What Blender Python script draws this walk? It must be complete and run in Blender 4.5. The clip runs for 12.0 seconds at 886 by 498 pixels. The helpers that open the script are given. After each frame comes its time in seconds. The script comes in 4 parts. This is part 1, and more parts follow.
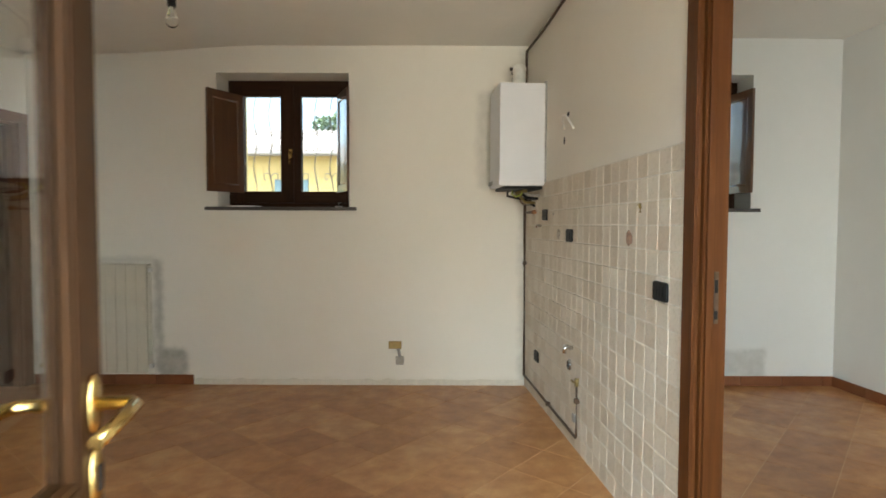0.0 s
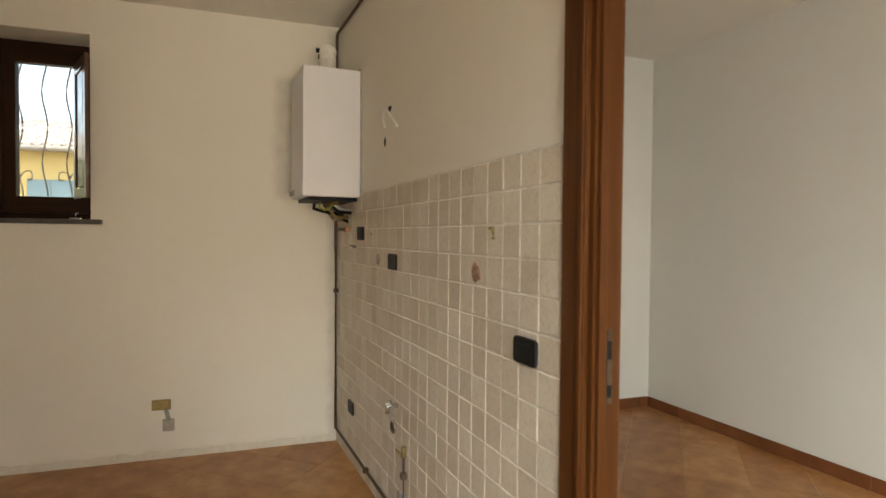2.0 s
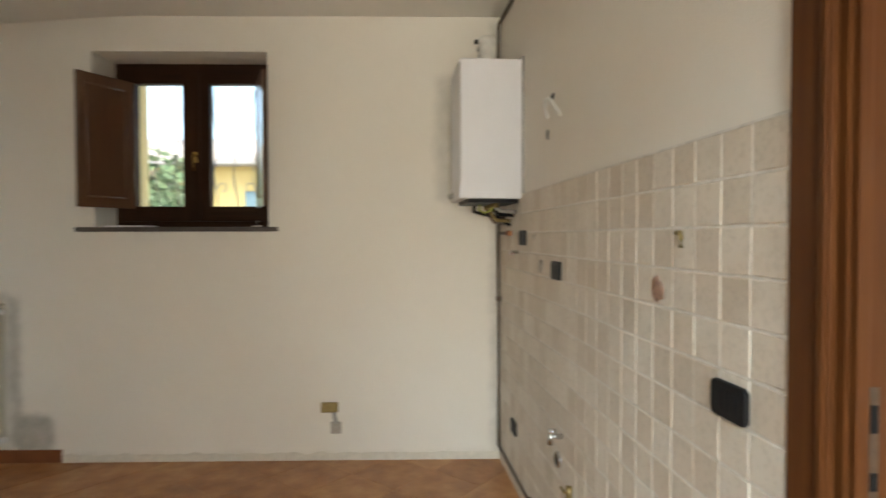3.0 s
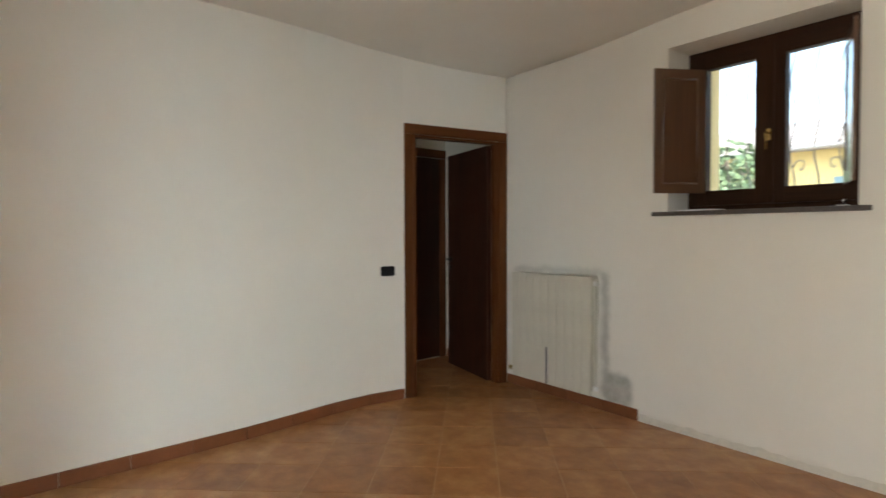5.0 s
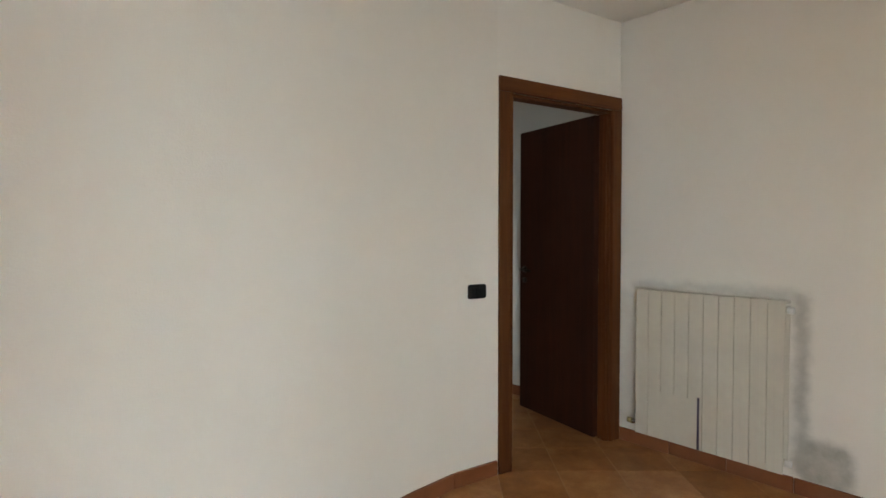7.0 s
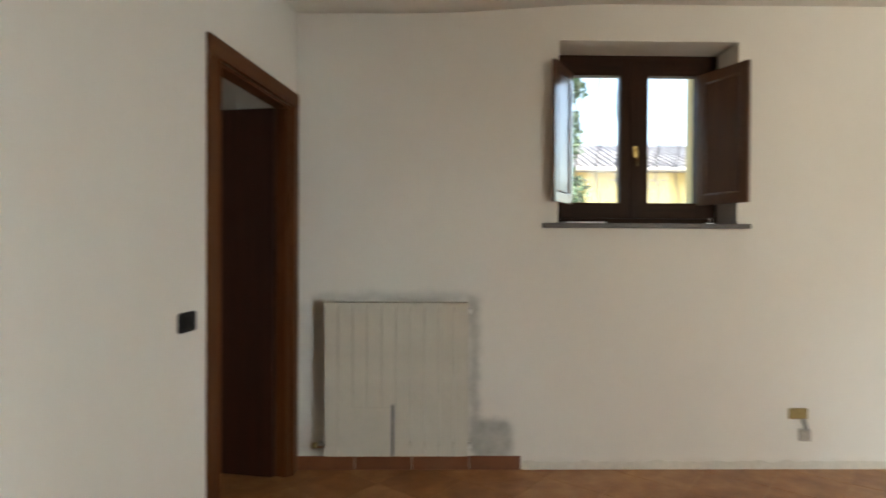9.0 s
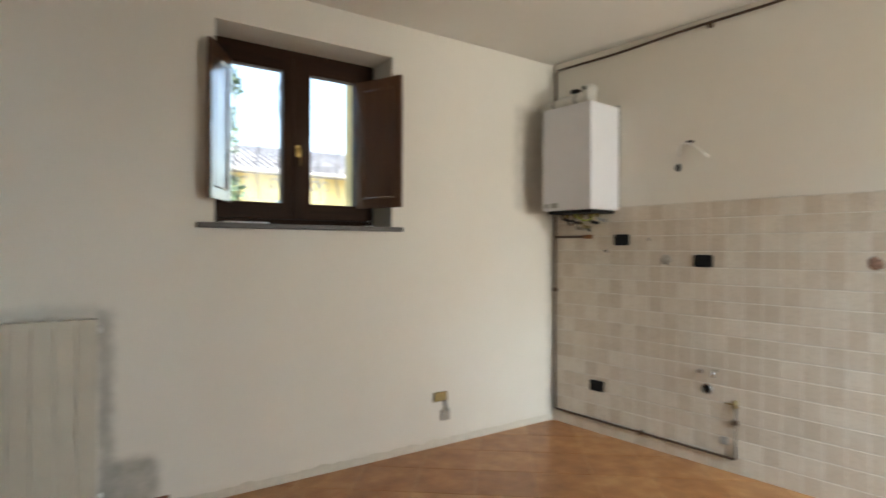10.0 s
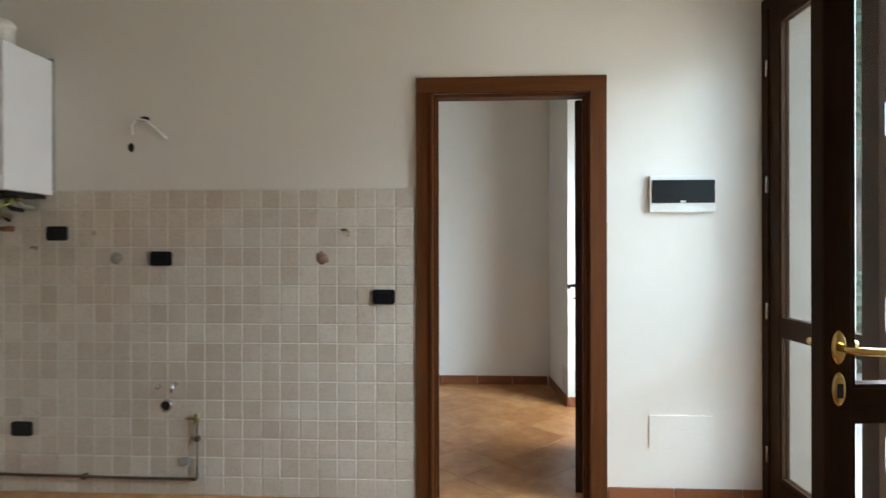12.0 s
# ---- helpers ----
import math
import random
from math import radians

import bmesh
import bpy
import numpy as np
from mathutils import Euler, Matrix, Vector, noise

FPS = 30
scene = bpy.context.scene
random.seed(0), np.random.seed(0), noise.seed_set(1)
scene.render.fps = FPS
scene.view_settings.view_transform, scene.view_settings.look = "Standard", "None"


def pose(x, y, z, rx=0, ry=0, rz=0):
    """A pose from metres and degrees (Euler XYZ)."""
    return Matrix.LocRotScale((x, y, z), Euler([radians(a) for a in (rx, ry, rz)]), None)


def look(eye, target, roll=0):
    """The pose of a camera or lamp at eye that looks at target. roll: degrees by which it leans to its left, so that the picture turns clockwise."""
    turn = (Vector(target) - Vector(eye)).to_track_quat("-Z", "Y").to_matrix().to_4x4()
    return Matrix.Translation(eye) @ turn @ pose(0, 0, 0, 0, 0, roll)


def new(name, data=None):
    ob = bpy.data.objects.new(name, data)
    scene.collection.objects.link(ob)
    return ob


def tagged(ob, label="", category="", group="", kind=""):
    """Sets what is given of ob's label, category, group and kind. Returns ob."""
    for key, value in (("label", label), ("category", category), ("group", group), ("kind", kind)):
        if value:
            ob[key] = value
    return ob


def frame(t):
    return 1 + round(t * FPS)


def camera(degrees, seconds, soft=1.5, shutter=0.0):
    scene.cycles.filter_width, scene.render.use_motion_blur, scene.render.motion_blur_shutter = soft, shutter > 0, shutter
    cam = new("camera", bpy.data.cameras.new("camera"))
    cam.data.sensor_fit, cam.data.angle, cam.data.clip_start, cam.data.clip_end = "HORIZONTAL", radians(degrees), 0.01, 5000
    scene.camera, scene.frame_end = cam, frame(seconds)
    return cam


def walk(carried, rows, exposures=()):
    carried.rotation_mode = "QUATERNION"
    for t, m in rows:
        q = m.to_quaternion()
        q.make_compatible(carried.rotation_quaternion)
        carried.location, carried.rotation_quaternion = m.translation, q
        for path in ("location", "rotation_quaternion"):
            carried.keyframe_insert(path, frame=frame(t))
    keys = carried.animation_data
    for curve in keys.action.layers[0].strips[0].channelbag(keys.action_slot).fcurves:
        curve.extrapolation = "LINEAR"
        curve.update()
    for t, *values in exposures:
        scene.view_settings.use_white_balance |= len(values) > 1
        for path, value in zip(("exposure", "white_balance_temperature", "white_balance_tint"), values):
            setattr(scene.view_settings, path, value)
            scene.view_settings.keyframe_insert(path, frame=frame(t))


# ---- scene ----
cam = camera(76.2, 12.0, shutter=0.4)

# exposure and light levels
TINT = 2
SKY, SUN = 0.15, 1.5
W_DOOR, W_COURT, W_YARD, W_ROOM_S, W_HALL = 9, 20, 165, 6.5, 0.3
PATH = [
    (0, (-1.044, -4.461, 1.296), (-0.879, -2.47, 1.213), 0.2),
    (0.5, (-0.959, -4.232, 1.346), (-0.653, -2.257, 1.28), 0.4),
    (1, (-0.897, -4.11, 1.32), (-0.385, -2.178, 1.269), 0.5),
    (1.5, (-0.877, -3.903, 1.334), (-0.175, -2.031, 1.295), 0.6),
    (2, (-0.859, -3.69, 1.361), (-0.059, -1.858, 1.316), 0.5),
    (2.5, (-0.77, -3.43, 1.391), (-0.112, -1.542, 1.345), 0.2),
    (3, (-0.716, -3.421, 1.38), (-0.509, -1.432, 1.336), -0.1),
    (3.5, (-0.565, -3.444, 1.356), (-0.952, -1.482, 1.322), -0.1),
    (3.6, (-0.563, -3.459, 1.356), (-1.049, -1.519, 1.328), 0.1),
    (3.7, (-0.591, -3.452, 1.361), (-1.169, -1.538, 1.325), -0.4),
    (5.3, (-0.758, -3.303, 1.299), (-2.347, -2.09, 1.24), -0.1),
    (5.5, (-0.873, -3.24, 1.298), (-2.5, -2.079, 1.236), -0.3),
    (6, (-1.278, -3.116, 1.326), (-2.917, -1.971, 1.258), -0.2),
    (6.5, (-1.781, -2.987, 1.346), (-3.345, -1.742, 1.278), 0.1),
    (6.7, (-1.975, -2.993, 1.34), (-3.488, -1.687, 1.272), 0.0),
    (8.5, (-3.342, -3.085, 1.289), (-3.635, -1.107, 1.289), 0.4),
    (9, (-3.469, -2.996, 1.314), (-3.268, -1.006, 1.297), 0.3),
    (9.5, (-3.469, -2.836, 1.312), (-2.704, -0.988, 1.304), 0.2),
    (10, (-3.432, -2.798, 1.308), (-2.155, -1.259, 1.307), 0.2),
    (10.5, (-3.482, -2.755, 1.267), (-1.802, -1.67, 1.287), 0.2),
    (11, (-3.482, -2.718, 1.271), (-1.582, -2.093, 1.281), 0.0),
    (11.5, (-3.245, -2.74, 1.281), (-1.265, -2.454, 1.28), -0.0),
    (12, (-2.903, -2.787, 1.287), (-0.906, -2.688, 1.287), -0.1),
]
walk(cam, [(t, look(eye, target, roll)) for t, eye, target, roll in PATH], [
    (0, 2.4, 6950, TINT + 1), (0.5, 2.45, 7300, TINT + 3), (1, 2.3, 7600, TINT + 4), (1.5, 2.15, 8100, TINT + 6), (2, 2.05, 8300, TINT + 7), (2.5, 2.15, 7800, TINT + 6),
    (3, 2.35, 7100, TINT + 4), (3.5, 2.5, 6950, TINT + 3), (5.5, 2.7, 6650, TINT + 4), (6.5, 2.8, 6650, TINT + 5), (8.5, 2.5, 6850, TINT + 5), (9, 2.55, 6850, TINT + 4),
    (9.5, 2.65, 6750, TINT + 4), (10, 2.6, 6600, TINT + 3), (10.5, 2.4, 6350, TINT), (11, 2.15, 6150, TINT), (11.5, 2.05, 6200, TINT), (12, 2.1, 6200, TINT + 2)])

# ---- world, sun, large lights ----
world = bpy.data.worlds.new("world")
scene.world = world
world.use_nodes = True
_wn = world.node_tree.nodes
_sky = _wn.new("ShaderNodeTexSky")
_sky.sky_type = "NISHITA"
_sky.sun_disc = False
_sky.sun_elevation = radians(45)
_sky.sun_rotation = radians(125)
_sky.dust_density = 3.0
_sky.air_density = 1.0
_bg = _wn["Background"]
world.node_tree.links.new(_sky.outputs[0], _bg.inputs[0])
_bg.inputs[1].default_value = SKY

sun = new("sun", bpy.data.lights.new("sun", "SUN"))
sun.data.energy, sun.data.angle, sun.data.color = SUN, radians(15), (1.0, 0.97, 0.93)
sun.matrix_world = look((0, 0, 30), (-math.cos(radians(35)), math.sin(radians(35)), 30 - math.tan(radians(45))))


def daylight(name, at, target, w, h, watts, spread=180, colour=(0.86, 0.93, 1.0)):
    lamp = new(name, bpy.data.lights.new(name, "AREA"))
    lamp.data.shape, lamp.data.size, lamp.data.size_y = "RECTANGLE", w, h
    lamp.data.energy, lamp.data.color, lamp.data.spread = watts, colour, radians(spread)
    lamp.matrix_world = look(at, target)
    return lamp


daylight("daylight_entrance", (-0.45, -5.0, 1.15), (-4.1, -2.75, 0.4), 0.9, 1.9, W_DOOR, 84, (0.75, 0.88, 1.0))
daylight("daylight_court", (-1.1, -7.2, 1.2), (-0.8, -0.2, 1.9), 2.2, 1.8, W_COURT, 150, (1.0, 0.96, 0.89))
daylight("daylight_yard", (-2.9, -10.2, 5.3), (-1.05, -4.4, 1.0), 2.6, 2.6, W_YARD, 180, (0.62, 0.81, 1.0))
daylight("daylight_room_south", (0.95, -4.62, 1.2), (2.5, -2.3, 0.35), 0.9, 1.6, W_ROOM_S, 120, (0.78, 0.89, 1.0))
# added fill lamp, out of sight; the hall has no window of its own
daylight("fill_hall", (-4.75, -2.28, 1.5), (-4.8, -1.0, 1.3), 0.6, 1.2, W_HALL)

# ---- materials ----


def material(name, rough=0.5, metal=0.0, colour=(0.8, 0.8, 0.8)):
    m = bpy.data.materials.new(name)
    m.use_nodes = True
    b = m.node_tree.nodes["Principled BSDF"]
    b.inputs["Roughness"].default_value = rough
    b.inputs["Metallic"].default_value = metal
    b.inputs["Base Color"].default_value = (*colour, 1)
    return m, m.node_tree, b


def node(nt, kind, **inputs):
    n = nt.nodes.new(kind)
    for k, v in inputs.items():
        n.inputs[k.replace("_", " ")].default_value = v
    return n


def noise_at(nt, vec, scale, detail=4.0, rough=0.55):
    n = node(nt, "ShaderNodeTexNoise", Scale=scale, Detail=detail, Roughness=rough)
    nt.links.new(vec, n.inputs["Vector"])
    return n.outputs["Fac"]


def ramp(nt, fac, stops):
    r = nt.nodes.new("ShaderNodeValToRGB")
    e = r.color_ramp.elements
    while len(e) < len(stops):
        e.new(0.5)
    for el, (p, c) in zip(e, stops):
        el.position, el.color = p, (*c, 1) if len(c) == 3 else c
    nt.links.new(fac, r.inputs[0])
    return r.outputs[0]


def mix(nt, fac, a, b, blend="MIX"):
    n = nt.nodes.new("ShaderNodeMix")
    n.data_type, n.blend_type = "RGBA", blend
    for sock, v in ((n.inputs[0], fac), (n.inputs[6], a), (n.inputs[7], b)):
        if isinstance(v, (int, float)):
            sock.default_value = v
        elif isinstance(v, tuple):
            sock.default_value = (*v, 1)
        else:
            nt.links.new(v, sock)
    return n.outputs[2]


def calc(nt, op, a, b=None):
    n = nt.nodes.new("ShaderNodeMath")
    n.operation = op
    for i, v in enumerate((a, b)):
        if v is None:
            continue
        if isinstance(v, (int, float)):
            n.inputs[i].default_value = v
        else:
            nt.links.new(v, n.inputs[i])
    return n.outputs[0]


def bump(nt, b, height, strength, distance=0.01):
    n = node(nt, "ShaderNodeBump", Strength=strength, Distance=distance)
    nt.links.new(height, n.inputs["Height"])
    nt.links.new(n.outputs[0], b.inputs["Normal"])


def position(nt):
    return nt.nodes.new("ShaderNodeNewGeometry").outputs["Position"]


def object_space(nt):
    return nt.nodes.new("ShaderNodeTexCoord").outputs["Object"]


def stretched(nt, vec, sx, sy, sz):
    n = nt.nodes.new("ShaderNodeMapping")
    n.inputs["Scale"].default_value = (sx, sy, sz)
    nt.links.new(vec, n.inputs[0])
    return n.outputs[0]


def plaster(name, base, shade, patches=()):
    """Rolled wall paint: faint clouding, roller grain, and stained and greyed patches with places of their own (x0, x1,
    z0, z1, strength).
    """
    m, nt, b = material(name, 0.75)
    p = object_space(nt)
    big = noise_at(nt, p, 1.1, 3)
    fine = noise_at(nt, p, 14, 6, 0.6)
    col = mix(nt, ramp(nt, big, [(0.35, (0, 0, 0)), (0.7, (1, 1, 1))]), base, shade)
    col = mix(nt, calc(nt, "MULTIPLY", fine, 0.10), col, (0.5, 0.47, 0.41))
    if patches:
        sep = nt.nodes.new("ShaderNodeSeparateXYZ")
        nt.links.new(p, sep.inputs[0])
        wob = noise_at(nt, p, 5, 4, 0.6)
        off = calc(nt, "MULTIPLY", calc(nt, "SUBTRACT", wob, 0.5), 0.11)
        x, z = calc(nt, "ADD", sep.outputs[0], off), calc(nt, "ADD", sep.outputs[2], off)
        for x0, x1, z0, z1, amount, tint in patches:
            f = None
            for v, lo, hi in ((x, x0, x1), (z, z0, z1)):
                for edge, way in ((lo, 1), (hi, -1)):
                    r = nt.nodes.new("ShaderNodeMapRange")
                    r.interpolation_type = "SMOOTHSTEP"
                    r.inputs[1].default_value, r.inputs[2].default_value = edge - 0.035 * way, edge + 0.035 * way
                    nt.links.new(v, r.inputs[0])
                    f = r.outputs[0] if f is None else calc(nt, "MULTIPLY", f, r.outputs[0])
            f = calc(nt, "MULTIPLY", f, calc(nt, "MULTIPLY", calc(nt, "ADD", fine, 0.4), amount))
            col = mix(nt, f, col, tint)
    nt.links.new(col, b.inputs["Base Color"])
    bump(nt, b, calc(nt, "ADD", noise_at(nt, p, 160, 3), calc(nt, "MULTIPLY", noise_at(nt, p, 6, 3), 2.5)), 0.22, 0.006)
    return m


def wood(name, dark, light, rough=0.4, along="Z", scale=1.0, coat=0.0, worn=0.08, spec=0.33):
    m, nt, b = material(name, rough)
    p = object_space(nt)
    k = {"Z": (38, 38, 2.2), "X": (2.2, 38, 38), "Y": (38, 2.2, 38)}[along]
    g = noise_at(nt, stretched(nt, p, *[scale * v for v in k]), 1.0, 6, 0.6)
    broad = noise_at(nt, stretched(nt, p, *[scale * v * 0.22 for v in k]), 1.0, 3)
    f = calc(nt, "ADD", calc(nt, "MULTIPLY", g, 0.6), calc(nt, "MULTIPLY", broad, 0.4))
    nt.links.new(ramp(nt, f, [(0.33, dark), (0.68, light)]), b.inputs["Base Color"])
    r = nt.nodes.new("ShaderNodeMapRange")
    r.inputs[3].default_value, r.inputs[4].default_value = rough - worn * 0.7, rough + worn
    nt.links.new(noise_at(nt, p, 7, 4), r.inputs[0])
    nt.links.new(r.outputs[0], b.inputs["Roughness"])
    b.inputs["Coat Weight"].default_value = coat
    b.inputs["Specular IOR Level"].default_value = 0.5 if coat else spec
    b.inputs["Coat Roughness"].default_value = 0.08
    bump(nt, b, g, 0.12, 0.002)
    return m


def ceramic(name, stops, rough, cloud, tone, grain=0.2, spec=0.5):
    """Tiles: each piece a shade of its own, clouded within."""
    m, nt, b = material(name, rough)
    p = position(nt)
    info = nt.nodes.new("ShaderNodeObjectInfo")
    isl = nt.nodes.new("ShaderNodeNewGeometry").outputs["Random Per Island"]
    rnd = calc(nt, "FRACT", calc(nt, "ADD", info.outputs["Random"], isl))
    f = calc(nt, "ADD", calc(nt, "MULTIPLY", noise_at(nt, p, cloud, 4, 0.6), 1 - tone), calc(nt, "MULTIPLY", rnd, tone))
    col = ramp(nt, f, stops)
    pits = ramp(nt, noise_at(nt, p, cloud * 14, 3, 0.6), [(0.34, (0.62, 0.58, 0.52)), (0.5, (1, 1, 1))])
    nt.links.new(mix(nt, grain, col, pits, "MULTIPLY"), b.inputs["Base Color"])
    r = nt.nodes.new("ShaderNodeMapRange")
    r.inputs[3].default_value, r.inputs[4].default_value = rough - 0.1, rough + 0.15
    nt.links.new(noise_at(nt, p, cloud * 2.3, 4), r.inputs[0])
    nt.links.new(r.outputs[0], b.inputs["Roughness"])
    b.inputs["Specular IOR Level"].default_value = spec
    bump(nt, b, noise_at(nt, p, cloud * 7, 4), 0.15, 0.003)
    return m


def plain(name, colour, rough=0.5, metal=0.0, vary=0.12, scale=25):
    m, nt, b = material(name, rough, metal, colour)
    f = noise_at(nt, object_space(nt), scale, 5, 0.6)
    low = tuple(c * (1 - vary * 2) for c in colour)
    nt.links.new(ramp(nt, f, [(0.3, low), (0.62, colour)]), b.inputs["Base Color"])
    bump(nt, b, f, 0.06, 0.002)
    return m


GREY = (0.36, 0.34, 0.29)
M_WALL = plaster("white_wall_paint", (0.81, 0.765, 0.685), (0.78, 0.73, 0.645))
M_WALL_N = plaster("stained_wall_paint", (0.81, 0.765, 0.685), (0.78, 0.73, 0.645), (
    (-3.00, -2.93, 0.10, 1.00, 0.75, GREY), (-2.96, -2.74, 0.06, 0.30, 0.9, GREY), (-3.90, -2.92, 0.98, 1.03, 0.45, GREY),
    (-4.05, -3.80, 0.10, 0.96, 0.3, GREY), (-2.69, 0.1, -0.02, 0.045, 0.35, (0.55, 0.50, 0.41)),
    # greyer strip up the corner, greyer band beside the boiler
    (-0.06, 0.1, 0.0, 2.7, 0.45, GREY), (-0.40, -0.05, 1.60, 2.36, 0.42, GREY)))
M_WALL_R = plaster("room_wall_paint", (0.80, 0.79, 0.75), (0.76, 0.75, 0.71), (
    # greyer patch low on the wall
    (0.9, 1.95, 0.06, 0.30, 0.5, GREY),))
M_CEIL = plaster("ceiling_paint", (0.82, 0.795, 0.74), (0.79, 0.76, 0.70))
M_YELLOW = plaster("yellow_render", (0.66, 0.53, 0.23), (0.60, 0.47, 0.20))
# the entrance reveal's shade is put into this darkened beige
M_JAMB_SHADE = plaster("beige_render_shaded", (0.23, 0.20, 0.165), (0.19, 0.165, 0.135))
# shade of the narrow court put into the colour of pale garden render
M_WHITEOUT = plaster("shaded_garden_render", (0.22, 0.245, 0.215), (0.17, 0.195, 0.17))
M_DOOR = wood("walnut_laminate", (0.074, 0.022, 0.0055), (0.138, 0.047, 0.0125), 0.46, spec=0.2)
M_DOORX = wood("walnut_laminate_across", (0.074, 0.022, 0.0055), (0.138, 0.047, 0.0125), 0.46, "X", spec=0.2)
M_LEAF = wood("dark_door_veneer", (0.026, 0.007, 0.003), (0.052, 0.014, 0.0055), 0.5)
M_WIN = wood("dark_window_wood", (0.020, 0.008, 0.0038), (0.044, 0.018, 0.008), 0.5, spec=0.12)
M_WINX = wood("dark_window_wood_across", (0.020, 0.008, 0.0038), (0.044, 0.018, 0.008), 0.5, "X", spec=0.12)
M_SHUT = wood("varnished_shutter_wood", (0.075, 0.028, 0.011), (0.130, 0.057, 0.022), 0.32, coat=0.9, worn=0.02)
M_ENTR = wood("stained_entrance_wood", (0.024, 0.011, 0.005), (0.048, 0.022, 0.009), 0.34, spec=0.08)
M_ENTRX = wood("stained_entrance_wood_across", (0.024, 0.011, 0.005), (0.048, 0.022, 0.009), 0.34, "X", spec=0.08)
M_FLOOR = ceramic("terracotta_floor_tile", [(0.27, (0.28, 0.104, 0.030)), (0.5, (0.415, 0.184, 0.064)), (0.74, (0.57, 0.305, 0.130))], 0.32, 7, 0.20, 0.4)
M_SKIRT = ceramic("terracotta_skirting_tile", [(0.3, (0.17, 0.055, 0.020)), (0.7, (0.25, 0.088, 0.034))], 0.45, 6, 0.3, 0.2)
M_GROUT = plain("floor_grout", (0.56, 0.36, 0.21), 0.8, scale=40)
M_TILE = ceramic("tumbled_beige_tile", [(0.2, (0.56, 0.475, 0.375)), (0.5, (0.645, 0.565, 0.465)), (0.8, (0.72, 0.655, 0.56))], 0.5, 5, 0.42, 0.3)
M_TGROUT = plain("pale_wall_grout", (0.75, 0.70, 0.625), 0.8, scale=40)
M_ENAMEL = plain("cream_radiator_enamel", (0.60, 0.55, 0.45), 0.4, vary=0.05, scale=6)
M_BOILER = plain("white_boiler_enamel", (0.72, 0.715, 0.74), 0.36, vary=0.015, scale=5)
M_FLUE = plain("white_flue_enamel", (0.75, 0.72, 0.66), 0.45, vary=0.1)
M_BLACK = plain("black_plastic", (0.007, 0.007, 0.008), 0.5, vary=0.1)
M_BLACK.node_tree.nodes["Principled BSDF"].inputs["Specular IOR Level"].default_value = 0.25
M_GREYP = plain("grey_plastic", (0.35, 0.34, 0.32), 0.5)
M_WPLAST = plain("white_plastic", (0.78, 0.76, 0.71), 0.4, vary=0.03)
M_SMOKE, _nt, _b = material("smoked_plastic_window", 0.3, 0.0, (0.012, 0.014, 0.015))
_b.inputs["Specular IOR Level"].default_value = 0.25
M_PIPE = plain("painted_brown_gas_pipe", (0.10, 0.058, 0.034), 0.5, vary=0.25, scale=30)
M_COPPER = plain("tarnished_copper", (0.36, 0.17, 0.08), 0.4, 0.8, 0.2)
M_BRASS = plain("polished_brass", (0.72, 0.52, 0.20), 0.2, 1.0, 0.08)
M_OLDBRASS = plain("tarnished_brass", (0.34, 0.25, 0.10), 0.5, 0.6, 0.2)
M_DARKM = plain("dark_bronze_handle", (0.05, 0.042, 0.035), 0.35, 0.8)
M_STEEL = plain("chrome_steel", (0.62, 0.62, 0.62), 0.22, 1.0, 0.06)
M_IRON = plain("grey_wrought_iron", (0.30, 0.29, 0.29), 0.55, 0.3)
M_SLATE = plain("dark_stone_sill", (0.088, 0.072, 0.062), 0.45, vary=0.2, scale=60)
M_PAPER = plain("white_paper", (0.82, 0.82, 0.82), 0.7, vary=0.03)
M_VIOLET = plain("dark_violet_plastic", (0.035, 0.022, 0.06), 0.4)
M_RUST = plain("rusty_wall_plug", (0.36, 0.21, 0.145), 0.8, vary=0.3, scale=80)
M_MORTAR = plain("rough_pale_mortar", (0.68, 0.625, 0.53), 0.9, vary=0.06, scale=30)
M_PUTTY = plain("grey_putty", (0.45, 0.40, 0.34), 0.85, vary=0.2, scale=80)
M_CABLE = plain("yellow_green_cable", (0.42, 0.48, 0.08), 0.5)
M_ROOF = plain("pale_roof_tile", (0.42, 0.395, 0.385), 0.85, vary=0.25, scale=3)
M_BLUESHUT = plain("blue_grey_shutter", (0.20, 0.32, 0.38), 0.6)
M_LEAVES = plain("green_leaves", (0.115, 0.185, 0.095), 0.55, vary=0.3, scale=2)
M_BARK = plain("grey_bark", (0.16, 0.12, 0.09), 0.85, vary=0.3, scale=12)
M_GROUND = plain("pale_ground", (0.34, 0.31, 0.26), 0.9, vary=0.15, scale=0.8)
M_PAVE = plain("pale_concrete_paving", (0.40, 0.385, 0.355), 0.85, vary=0.12, scale=3)

M_GLASS, _nt, _b = material("window_glass", 0.0, 0.0, (0.97, 0.99, 0.985))
_b.inputs["Transmission Weight"].default_value = 1.0
_b.inputs["IOR"].default_value = 1.45

# ---- building helpers ----


def box(bm, x0, x1, y0, y1, z0, z1, m=None):
    v = [bm.verts.new((x, y, z)) for x in (x0, x1) for y in (y0, y1) for z in (z0, z1)]
    for f in ((0, 1, 3, 2), (4, 6, 7, 5), (0, 4, 5, 1), (2, 3, 7, 6), (0, 2, 6, 4), (1, 5, 7, 3)):
        bm.faces.new([v[i] for i in f])
    if m is not None:
        bmesh.ops.transform(bm, matrix=m, verts=v)
    return v


